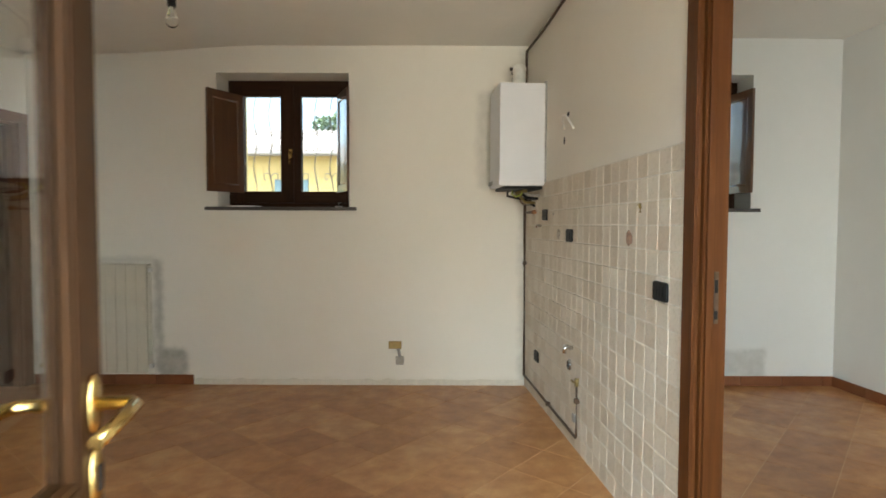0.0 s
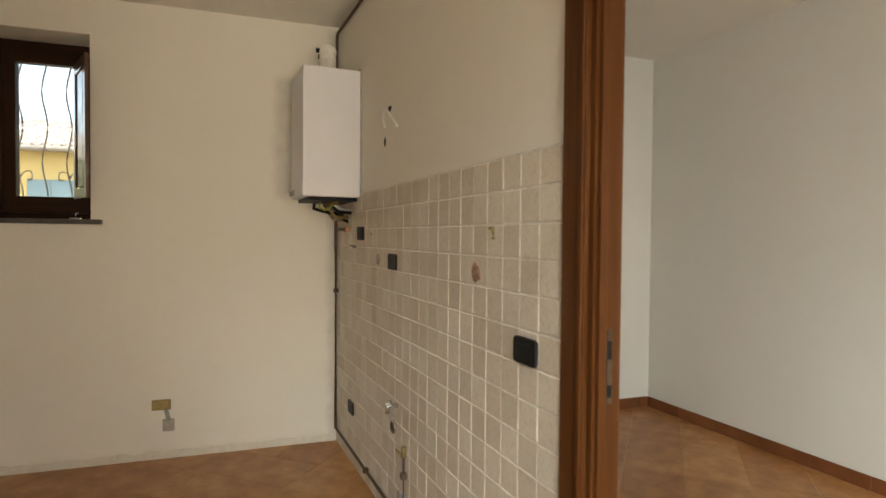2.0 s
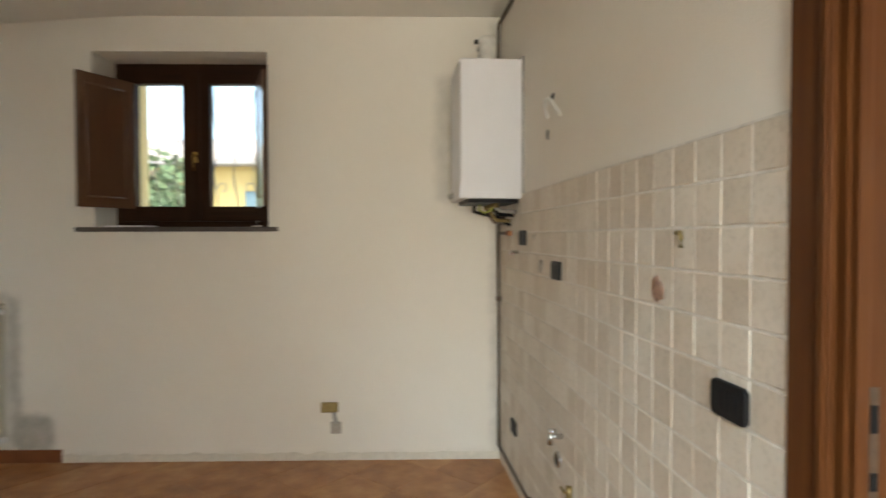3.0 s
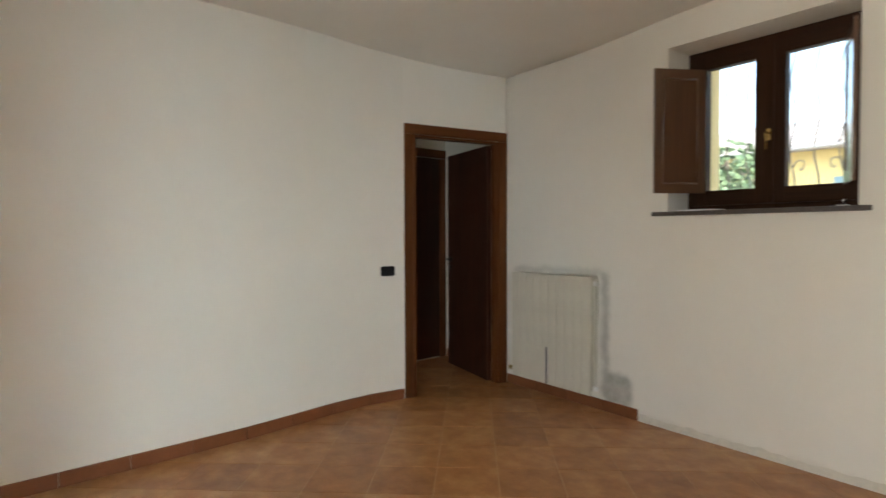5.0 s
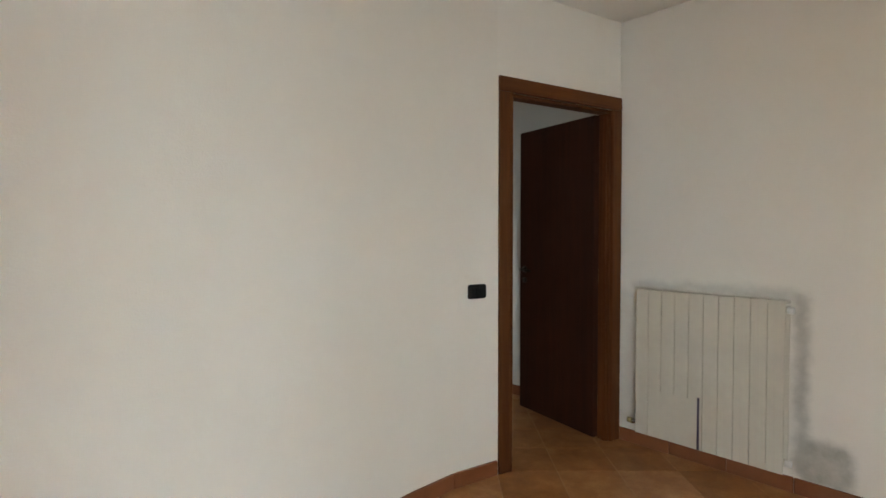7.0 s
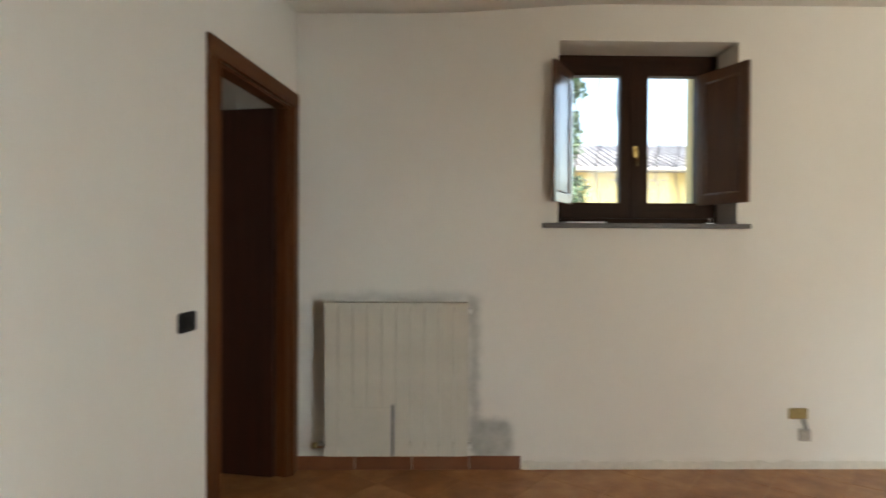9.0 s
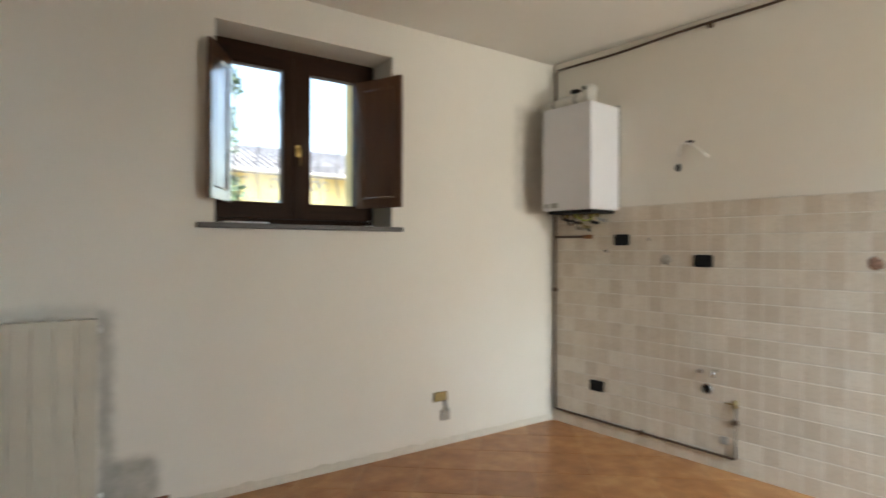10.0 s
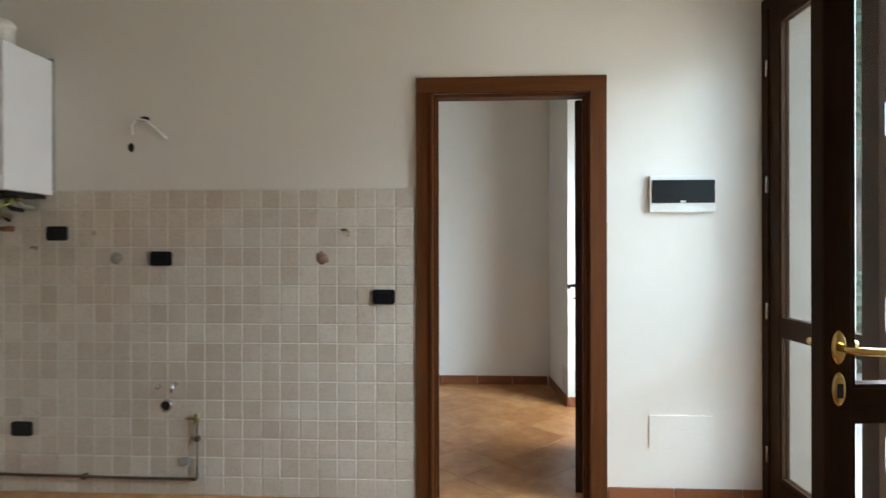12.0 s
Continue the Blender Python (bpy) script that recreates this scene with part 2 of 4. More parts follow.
def made_box(x0, x1, y0, y1, z0, z1, bevel=0.0, m=None, segments=2):
    bm = bmesh.new()
    box(bm, min(x0, x1), max(x0, x1), min(y0, y1), max(y0, y1), min(z0, z1), max(z0, z1))
    if bevel:
        bmesh.ops.bevel(bm, geom=bm.edges[:], offset=bevel, segments=segments, affect="EDGES", profile=0.7)
    if m is not None:
        bmesh.ops.transform(bm, matrix=m, verts=bm.verts)
    return bm


def tube(bm, points, r, sides=10, closed=False):
    """A round bar along the points."""
    rings = []
    pts = [Vector(p) for p in points]
    for i, p in enumerate(pts):
        d = (pts[min(i + 1, len(pts) - 1)] - pts[max(i - 1, 0)]).normalized()
        q = d.to_track_quat("Z", "Y")
        rings.append([bm.verts.new(p + q @ Vector((r * math.cos(a), r * math.sin(a), 0))) for a in (2 * math.pi * k / sides for k in range(sides))])
    for a, b in zip(rings, rings[1:]):
        for k in range(sides):
            f = bm.faces.new((a[k], a[(k + 1) % sides], b[(k + 1) % sides], b[k]))
            f.smooth = True
    bm.faces.new(rings[0][::-1])
    bm.faces.new(rings[-1])
    return bm


def made_tube(points, r, sides=10):
    return tube(bmesh.new(), points, r, sides)


def lathe(profile, sides=20, m=None):
    """A turned shape about z from (radius, height) pairs."""
    bm = bmesh.new()
    rings = [[bm.verts.new((r * math.cos(a), r * math.sin(a), z)) for a in (2 * math.pi * k / sides for k in range(sides))] for r, z in profile]
    for a, b in zip(rings, rings[1:]):
        for k in range(sides):
            bm.faces.new((a[k], a[(k + 1) % sides], b[(k + 1) % sides], b[k])).smooth = True
    bm.faces.new(rings[0][::-1])
    bm.faces.new(rings[-1])
    if m is not None:
        bmesh.ops.transform(bm, matrix=m, verts=bm.verts)
    return bm


def mesh_of(name, bm, mat):
    me = bpy.data.meshes.new(name)
    bmesh.ops.recalc_face_normals(bm, faces=bm.faces)
    bm.to_mesh(me)
    bm.free()
    me.materials.append(mat)
    return me


def part(name, bm, mat, parent, label="", shadow=True):
    ob = new(name, mesh_of(name, bm, mat))
    ob.parent = parent
    if label:
        tagged(ob, label)
    ob.visible_shadow = shadow
    return ob


def thing(name, label, category, m=Matrix(), group="", kind=""):
    ob = new(name)
    ob.empty_display_size = 0.1
    ob.matrix_world = m
    return tagged(ob, label, category, group, kind)


def solid(name, bm, mat, label, category, m=Matrix(), kind="structure", group=""):
    ob = new(name, mesh_of(name, bm, mat))
    ob.matrix_world = m
    return tagged(ob, label, category, group, kind)


# wall frames: local x to the right as seen from the room, local y away into the wall
NORTH = pose(0, 0.01, 0, 0, 0, -4.83)
NORTH2 = pose(0, 0.03, 0, 0, 0, -4.83)
EAST = pose(0, 0, 0, 0, 0, -90)
WEST = pose(-3.985, 0.335, 0, 0, 0, math.degrees(math.atan2(1.335, 0.29)))
SOUTH = pose(0, -4.26, 0, 0, 0, 180)
CEIL = 2.72
TOP = 3.0


def wall_with_hole(name, m, x0, x1, t, hx0, hx1, hz0, hz1, mat, label):
    """A wall slab with one opening right through it."""
    bm = bmesh.new()
    box(bm, x0, hx0, 0, t, -0.1, TOP)
    box(bm, hx1, x1, 0, t, -0.1, TOP)
    box(bm, hx0, hx1, 0, t, hz1, TOP)
    if hz0 > 0:
        box(bm, hx0, hx1, 0, t, -0.1, hz0)
    return solid(name, bm, mat, label, "wall", m)


def wall_strip(name, pts, t, mat, label, z1=TOP, round_off=False):
    """An upright slab that follows the points; its thickness lies to the left of the way along them."""
    bm = bmesh.new()
    n = len(pts)
    sides = []
    for i, (x, y) in enumerate(pts):
        a, b = pts[max(i - 1, 0)], pts[min(i + 1, n - 1)]
        d = Vector((b[0] - a[0], b[1] - a[1])).normalized()
        sides.append((Vector((x, y)), Vector((x - d.y * t, y + d.x * t))))
    corners = [[(p.x, p.y, z) for p, z in ((i, -0.1), (i, z1), (o, z1), (o, -0.1))] for i, o in sides]
    for k in range(4):
        strip = [(bm.verts.new(c[k]), bm.verts.new(c[(k + 1) % 4])) for c in corners]
        for (a, b), (c, d) in zip(strip, strip[1:]):
            bm.faces.new((a, c, d, b)).smooth = round_off
    for c in (corners[0], corners[-1]):
        bm.faces.new([bm.verts.new(v) for v in c])
    bmesh.ops.recalc_face_normals(bm, faces=bm.faces)
    return solid(name, bm, mat, label, "wall")


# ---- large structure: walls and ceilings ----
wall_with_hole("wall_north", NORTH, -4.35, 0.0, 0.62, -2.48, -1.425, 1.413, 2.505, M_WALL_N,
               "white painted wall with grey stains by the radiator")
wall_with_hole("wall_room_north", NORTH2, 0.08, 2.9, 0.62, 0.75, 1.805, 1.413, 2.505, M_WALL_R, "white painted wall with a grey patch low down")
wall_with_hole("wall_east", EAST, -0.6, 4.62, 0.08, 2.58, 3.40, 0, 2.10, M_WALL, "white painted wall beside the kitchen tiles")
wall_with_hole("wall_door", WEST, -0.99, 0.0, 0.08, -0.915, -0.072, 0, 2.10, M_WALL, "white painted wall around the dark door")
WEST_LINE = [(-4.165, -4.62), (-4.165, -2.4), (-4.170, -2.0), (-4.183, -1.8), (-4.204, -1.6), (-4.226, -1.4), (-4.242, -1.25), (-4.252, -1.1), (-4.251, -0.98), (-4.240, -0.86), (-4.221, -0.75), (-4.1952, -0.6325)]
wall_strip("wall_west", WEST_LINE, 0.12, M_WALL, "white painted wall, bowed slightly near the door", round_off=True)
wall_with_hole("wall_south", SOUTH, 0.0, 4.3, 0.36, 0.002, 1.518, 0, 2.52, M_WALL, "white painted wall around the glazed entrance")
wall_strip("wall_room_east", [(2.5, 0.3), (2.5, -3.53), (1.746, -3.574), (1.746, -4.62)], 0.15, M_WALL_R, "white painted wall of the second room")
wall_with_hole("wall_room_south", pose(0.08, -4.45, 0, 0, 0, 180), -1.66, 0.0, 0.3, -1.35, -0.35, 0, 2.3, M_WALL_R, "white painted wall of the second room")
wall_strip("wall_hall", [(-4.385, -2.4), (-5.13, -2.4), (-5.13, 0.665), (-3.985, 0.665)], 0.12, M_WALL, "white painted walls of the small hall")


def ceiling(name, x0, x1, y0, y1, height, label):
    bm = bmesh.new()
    nx, ny = 28, 20
    grid = [[bm.verts.new((x0 + (x1 - x0) * i / nx, y0 + (y1 - y0) * j / ny, height(x0 + (x1 - x0) * i / nx, y0 + (y1 - y0) * j / ny)))
             for j in range(ny + 1)] for i in range(nx + 1)]
    for i in range(nx):
        for j in range(ny):
            bm.faces.new((grid[i][j], grid[i][j + 1], grid[i + 1][j + 1], grid[i + 1][j])).smooth = True
    top = [bm.verts.new((x, y, 3.02)) for x, y in ((x0, y0), (x1, y0), (x1, y1), (x0, y1))]
    bm.faces.new(top)
    for edge, (a, b) in (([g[0] for g in grid], (0, 1)), (grid[-1], (1, 2)), ([g[-1] for g in grid][::-1], (2, 3)), (grid[0][::-1], (3, 0))):
        bm.faces.new([*edge, top[b], top[a]])
    return solid(name, bm, M_CEIL, label, "ceiling")


def smooth(v):
    v = min(1, max(0, v))
    return v * v * (3 - 2 * v)


def room_ceiling(x, y):
    """Hand-laid plaster: low along the walls, a little higher and wavy in the middle."""
    inner = smooth((0.05 - y) / 0.95) * smooth(-x / 0.7)
    return CEIL - 0.075 * smooth((-x - 2.1) / 1.4) + 0.012 * noise.noise((x * 0.9, y * 0.9, 3)) + inner * (0.045 + 0.03 * noise.noise((x * 1.3, y * 1.3, 9)))


ceiling("ceiling", -4.40, 0.06, -4.45, 0.42, room_ceiling,
        "white uneven plaster ceiling sagging towards one corner")
ceiling("ceiling_room", 0.06, 2.75, -4.7, 0.3, lambda x, y: 2.79 + 0.012 * noise.noise((x * 0.9, y * 0.9, 5)), "white uneven plaster ceiling")
ceiling("ceiling_hall", -5.4, -4.40, -2.5, 0.8, lambda x, y: 2.6, "white plaster ceiling of the small hall")

# ---- interior doors ----


def lever(parent, x, y, z, way, mat, out=-1):
    """A lever handle on a round rose; out is the side to which it stands off, way the side to which the grip points."""
    bm = lathe([(0.026, 0), (0.026, 0.006), (0.011, 0.012), (0.010, 0.045)], 16, pose(x, y, z, 90 if out < 0 else -90))
    tube(bm, [(x, y + out * 0.045, z), (x + way * 0.03, y + out * 0.052, z), (x + way * 0.075, y + out * 0.052, z - 0.002), (x + way * 0.115, y + out * 0.047, z - 0.006)], 0.009)
    return part("handle", bm, mat, parent)


def interior_door(name, m, x0, x1, swing, hinge_right, label, closed=False):
    """Frame with mouldings on both faces and a leaf hung on the far side; x0..x1 is the clear opening, swing its opening angle."""
    d = thing(name, label, "door", m, kind="structure")
    top, w, t = 2.082, 0.09, 0.08
    for side, ya, yb in (("", -0.016, 0.0), ("", t, t + 0.016)):
        for xa in (x0 - w, x1):
            part("architrave", made_box(xa, xa + w, ya, yb, 0.002, top + 0.002, 0.005), M_DOOR, d)
        part("architrave", made_box(x0 - w, x1 + w, ya - 0.001, yb + 0.001, top + 0.003, 2.166, 0.005), M_DOORX, d)
        for xa, xb in ((x0 - 0.018, x0 - 0.004), (x1 + 0.004, x1 + 0.018)):
            yy = ya - 0.006 if ya < 0 else yb + 0.006
            part("bead", made_box(xa, xb, min(yy, ya + 0.004), max(yy, ya + 0.004), 0.002, top, 0.003), M_DOOR, d)
    for xa, xb in ((x0 - 0.0145, x0 + 0.012), (x1 - 0.012, x1 + 0.0145)):
        part("jamb", made_box(xa, xb, 0.003, t - 0.003, 0.002, top), M_DOOR, d)
    for xa, xb in ((x0 + 0.0125, x0 + 0.026), (x1 - 0.026, x1 - 0.0125)):
        part("door_stop", made_box(xa, xb, 0.012, t - 0.045, 0.002, top - 0.02, 0.003), M_DOOR, d)
    part("head_jamb", made_box(x0 - 0.014, x1 + 0.014, 0.003, t - 0.003, top - 0.016, top + 0.0025), M_DOORX, d)
    width = x1 - x0 - 0.03
    hx = x1 - 0.014 if hinge_right else x0 + 0.014
    leaf_m = pose(hx, t - 0.005, 0, 0, 0, -swing if hinge_right else swing)
    s = -1 if hinge_right else 1
    leaf = part("leaf", made_box(0, s * width, -0.04, 0, 0.012, top - 0.02, 0.003), M_LEAF, d)
    leaf.matrix_local = leaf_m
    for out, y in ((-1, -0.04), (1, 0.0)):
        lever(leaf, s * (width - 0.06), y, 1.05, -s, M_DARKM, out)
        part("key_rose", lathe([(0.022, 0), (0.022, 0.006), (0.004, 0.008), (0.004, 0.03)], 14, pose(s * (width - 0.06), y, 0.97, 90 if out < 0 else -90)), M_DARKM, leaf)
    for z in (0.25, 1.05, 1.85):
        part("hinge", made_tube([(hx, t + 0.004, z - 0.045), (hx, t + 0.004, z + 0.045)], 0.007, 8), M_OLDBRASS, d)
    sx = x0 + 0.0125 if hinge_right else x1 - 0.0125
    part("strike_plate", made_box(sx - 0.001, sx + 0.002, t - 0.034, t - 0.018, 0.96, 1.14, 0.0005), M_PIPE, d, "tarnished brown strike plate")
    for z, h in ((1.09, 0.045), (0.99, 0.03)):
        part("strike_hole", made_box(sx - 0.0035, sx + 0.0035, t - 0.033, t - 0.021, z - h / 2, z + h / 2), M_BLACK, d)
    return d


interior_door("door_1", EAST, 2.595, 3.383, 101.5, True, "walnut laminate door frame with its leaf swung open into the next room")
interior_door("door_2", WEST, -0.893, -0.092, 94, True, "dark walnut laminate door standing open to the hall")

# the dark closed door in the hall
hall_door = thing("door_3", "dark walnut laminate door closed in the hall", "door", pose(-5.129, 0.655, 0, 0, 0, 90), kind="structure")
for xa in (-0.90, -0.085):
    part("architrave", made_box(xa, xa + 0.085, -0.016, 0, 0.002, 2.08, 0.004), M_DOOR, hall_door)
part("architrave", made_box(-0.90, 0.0, -0.017, 0, 2.082, 2.17, 0.004), M_DOORX, hall_door)
part("leaf", made_box(-0.813, -0.087, -0.008, 0, 0.012, 2.079, 0.002), M_LEAF, hall_door)

# ---- windows with inner shutters ----


def rail_set(parent, x0, x1, z0, z1, y0, y1, w, mats, names=("stile", "rail"), wb=None):
    wb = wb or w
    for xa, xb in ((x0, x0 + w), (x1 - w, x1)):
        part(names[0], made_box(xa, xb, y0, y1, z0, z1, 0.004), mats[0], parent)
    for za, zb in ((z0, z0 + wb), (z1 - w, z1)):
        part(names[1], made_box(x0 + w - 0.001, x1 - w + 0.001, y0 + 0.0012, y1 - 0.0012, za, zb, 0.003), mats[1], parent)


def shutter(window, hinge_x, side, fold=58):
    """A panelled inner shutter, hung on a casement and folded back against the reveal; side -1: hung on the left."""
    sh = new("shutter")
    sh.parent = window
    tagged(sh, "varnished brown panelled shutter folded open")
    w, z0, z1 = 0.352, 1.562, 2.372
    sh.matrix_local = pose(hinge_x, 0.222, 0, 0, 0, (180 + fold) if side < 0 else -fold)
    y0, y1 = -0.011, 0.011
    for xa, xb in ((0, 0.052), (w - 0.052, w)):
        part("stile", made_box(xa, xb, y0, y1, z0, z1, 0.003), M_SHUT, sh)
    for za, zb in ((z0, z0 + 0.06), (z1 - 0.06, z1)):
        part("rail", made_box(0.051, w - 0.051, y0 + 0.001, y1 - 0.001, za, zb, 0.003), M_SHUT, sh)
    part("panel", made_box(0.05, w - 0.05, -0.0045, 0.0045, z0 + 0.058, z1 - 0.058), M_SHUT, sh)
    for s in (-1, 1):
        bm = bmesh.new()
        for za in (z0 + 0.060, z1 - 0.070):
            tube(bm, [(0.052, s * 0.007, za + 0.005), (w - 0.052, s * 0.007, za + 0.005)], 0.0055, 8)
        for xa in (0.057, w - 0.057):
            tube(bm, [(xa, s * 0.007, z0 + 0.061), (xa, s * 0.007, z1 - 0.061)], 0.0055, 8)
        part("moulding", bm, M_SHUT, sh)
    for z in (z0 + 0.14, z1 - 0.14):
        part("hinge", made_tube([(0.0, 0, z - 0.025), (0.0, 0, z + 0.025)], 0.006, 8), M_BRASS, sh, "small brass hinge")


def window(name, m, dx, label, fold=60, fold_right=67):
    wdw = thing(name, label, "window", m @ pose(dx, 0, 0), kind="structure")
    x0, x1, z0, z1 = -2.479, -1.426, 1.441, 2.504
    rail_set(wdw, x0, x1, z0, z1, 0.25, 0.315, 0.06, (M_WIN, M_WINX), ("frame_side", "frame_head"))
    mid = (x0 + x1) / 2
    for xa, xb in ((x0 + 0.045, mid - 0.001), (mid + 0.001, x1 - 0.045)):
        c = new("casement")
        c.parent = wdw
        rail_set(c, xa, xb, z0 + 0.04, z1 - 0.045, 0.233, 0.30, 0.086, (M_WIN, M_WINX), wb=0.098)
        part("pane", made_box(xa + 0.08, xb - 0.08, 0.268, 0.274, z0 + 0.13, z1 - 0.12), M_GLASS, c, "clear glass pane", shadow=False)
    part("cover_strip", made_box(mid - 0.026, mid + 0.026, 0.222, 0.2335, z0 + 0.045, z1 - 0.05, 0.004), M_WIN, wdw)
    bm = made_box(mid - 0.013, mid + 0.013, 0.214, 0.222, 1.86, 1.93, 0.003)
    tube(bm, [(mid, 0.222, 1.905), (mid, 0.185, 1.905), (mid, 0.178, 1.89), (mid + 0.002, 0.18, 1.80)], 0.008)
    part("handle", bm, M_BRASS, wdw, "brass window handle")
    part("sill", made_box(-2.57, -1.365, -0.045, 0.252, 1.413, 1.4405, 0.004), M_SLATE, wdw, "dark stone sill")
    shutter(wdw, x0 + 0.128, -1, fold)
    shutter(wdw, x1 - 0.128, 1, fold_right)
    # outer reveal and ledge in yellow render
    bm = bmesh.new()
    box(bm, x0 + 0.002, x0 + 0.03, 0.316, 0.615, z0, z1 - 0.003)
    box(bm, x1 - 0.03, x1 - 0.002, 0.316, 0.615, z0, z1 - 0.003)
    part("outer_reveal", bm, M_YELLOW, wdw, "yellow rendered outer reveal")
    return wdw


window("window_1", NORTH, 0.0, "dark wooden two-casement window with shutters folded open")
window("window_2", NORTH2, 3.23, "dark wooden two-casement window with shutters folded open", 79, 79)


def grille(m, dx):
    g = thing("window_grille", "grey wrought-iron grille with wavy bars", "window grille", m @ pose(dx, 0, 0))
    for i in range(7):
        x = -2.36 + i * 0.137
        pts = [(x + 0.016 * math.sin(2.2 * math.pi * k / 24 * 2), 0.56, 1.475 + (2.48 - 1.475) * k / 24) for k in range(25)]
        part("bar", made_tube(pts, 0.005, 8), M_IRON, g)
    for z in (1.47, 2.485):
        part("crossbar", made_box(-2.449, -1.456, 0.55, 0.57, z - 0.006, z + 0.006), M_IRON, g)
    for i in range(3):
        x = -2.22 + i * 0.274
        for s in (-1, 1):
            pts = [(x + s * (0.045 - (0.045 - 0.006 * k / 3) * math.cos(k * 0.42) * (1 - k / 20)), 0.56, 1.72 + 0.05 * math.sin(k * 0.42) * (1 - k / 20)) for k in range(15)]
            part("scroll", made_tube(pts, 0.004, 6), M_IRON, g)
    return g


grille(NORTH, 0.0)
grille(NORTH2, 3.23)

# ---- glazed entrance ----
entrance = thing("door_4", "dark-stained wooden glazed double door, one leaf open", "door", pose(0, -4.26, 0), kind="structure")
for xa, xb in ((-0.062, -0.004), (-1.516, -1.460)):
    part("frame_post", made_box(xa, xb, -0.06, 0.022, 0.002, 2.460, 0.004), M_ENTR, entrance)
# linings added over the wall's reveal to carry the shaded colour
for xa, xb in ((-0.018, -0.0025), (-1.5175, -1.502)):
    part("outer_reveal", made_box(xa, xb, -0.366, -0.0615, 0.0, 2.518), M_JAMB_SHADE, entrance, "outer reveal lining, beige darkened for shade")
part("frame_head", made_box(-1.516, -0.004, -0.059, 0.023, 2.461, 2.519, 0.004), M_ENTRX, entrance)


def glazed_leaf(width, s, m, a=0.085):
    """A leaf hung at its own origin and reaching to s * width, with two panes."""
    lf = new("leaf")
    lf.parent = entrance
    lf.matrix_local = m
    z0, z1, y0, y1 = 0.012, 2.455, -0.046, 0.0
    for xa in (0.0, width - a):
        part("stile", made_box(s * xa, s * (xa + a), y0, y1, z0, z1, 0.005), M_ENTR, lf)
    for za, zb in ((z0, 0.19), (0.875, 0.95), (2.37, z1)):
        part("rail", made_box(s * (a - 0.001), s * (width - a + 0.001), y0 + 0.0015, y1 - 0.0015, za, zb, 0.004), M_ENTRX, lf)
    for za, zb in ((0.19, 0.875), (0.95, 2.37)):
        part("pane", made_box(s * (a - 0.008), s * (width - a + 0.008), -0.029, -0.023, za - 0.008, zb + 0.008), M_GLASS, lf, "clear glass pane", shadow=False)
        bm = bmesh.new()
        for ya, yb in ((-0.043, -0.030), (-0.022, -0.004)):
            for xa in (a, width - a - 0.01):
                box(bm, *sorted((s * xa, s * (xa + 0.01))), ya, yb, za, zb)
            for zz in (za, zb - 0.01):
                box(bm, *sorted((s * (a + 0.01), s * (width - a - 0.01))), ya, yb, zz, zz + 0.01)
        part("glazing_bead", bm, M_ENTR, lf)
    for z in (0.28, 0.98, 1.60, 2.17):
        part("hinge", made_tube([(s * -0.006, 0.012, z - 0.04), (s * -0.006, 0.012, z + 0.04)], 0.007, 8), M_STEEL, lf, "pale metal hinge")
    return lf


closed_leaf = glazed_leaf(0.735, -1, pose(-0.064, 0.012, 0))
open_leaf = glazed_leaf(0.613, 1, pose(-1.455, 0.020, 0, 0, 0, 95), 0.070)


def oval(x, y, z, rx, rz, o):
    return lathe([(1.0, 0), (0.96, 0.005), (0.8, 0.008), (0.3, 0.0085)], 24, pose(x, y, z, -90 if o > 0 else 90) @ Matrix.Diagonal((rx, rz, 1, 1)))


for y, o in ((0.0, 1), (-0.046, -1)):
    x = 0.613 - 0.034
    part("escutcheon", oval(x, y, 1.05, 0.019, 0.042, o), M_BRASS, open_leaf, "polished brass plate")
    part("cylinder_plate", oval(x, y, 0.950, 0.018, 0.042, o), M_BRASS, open_leaf, "polished brass lock plate")
    part("keyhole", made_box(x - 0.007, x + 0.007, y + o * 0.006, y + o * 0.0105, 0.930, 0.965, 0.002), M_BLACK, open_leaf)
    bm = made_tube([(x, y, 1.05), (x, y + o * 0.05, 1.05), (x - 0.015, y + o * 0.06, 1.05), (x - 0.06, y + o * 0.062, 1.048), (x - 0.125, y + o * 0.055, 1.04)], 0.0095, 12)
    part("handle", bm, M_BRASS, open_leaf, "polished brass lever handle")
for z in (0.55, 1.05, 1.75):
    part("strike_plate", made_box(-0.7365, -0.735, -0.045, -0.02, z - 0.06, z + 0.06), M_STEEL, closed_leaf, "pale metal strike plate")

# ---- kitchen: boiler, pipes, fittings ----
boiler = thing("wall_boiler", "white enamelled gas boiler hung in the corner above the tiles", "boiler", pose(0, 0, 0))
part("casing", made_box(-0.33, -0.012, -0.572, -0.165, 1.575, 2.285, 0.008), M_BOILER, boiler)
part("control_panel", made_box(-0.333, -0.329, -0.560, -0.177, 1.582, 1.641, 0.0015), M_BOILER, boiler)
part("display", made_box(-0.336, -0.332, -0.30, -0.24, 1.592, 1.626, 0.001), M_GREYP, boiler, "small grey display")
part("knob", lathe([(0.016, 0), (0.015, 0.012), (0.012, 0.014)], 14, pose(-0.333, -0.205, 1.608, 0, -90)), M_GREYP, boiler)
part("wall_bracket", made_box(-0.012, -0.001, -0.575, -0.15, 1.60, 2.30), M_GREYP, boiler)
bm = lathe([(0.046, 2.286), (0.046, 2.395), (0.050, 2.397), (0.050, 2.418), (0.046, 2.421), (0.043, 2.432), (0.030, 2.440)], 20, pose(-0.17, -0.44, 0))
part("flue_outlet", bm, M_FLUE, boiler, "cream metal flue outlet")
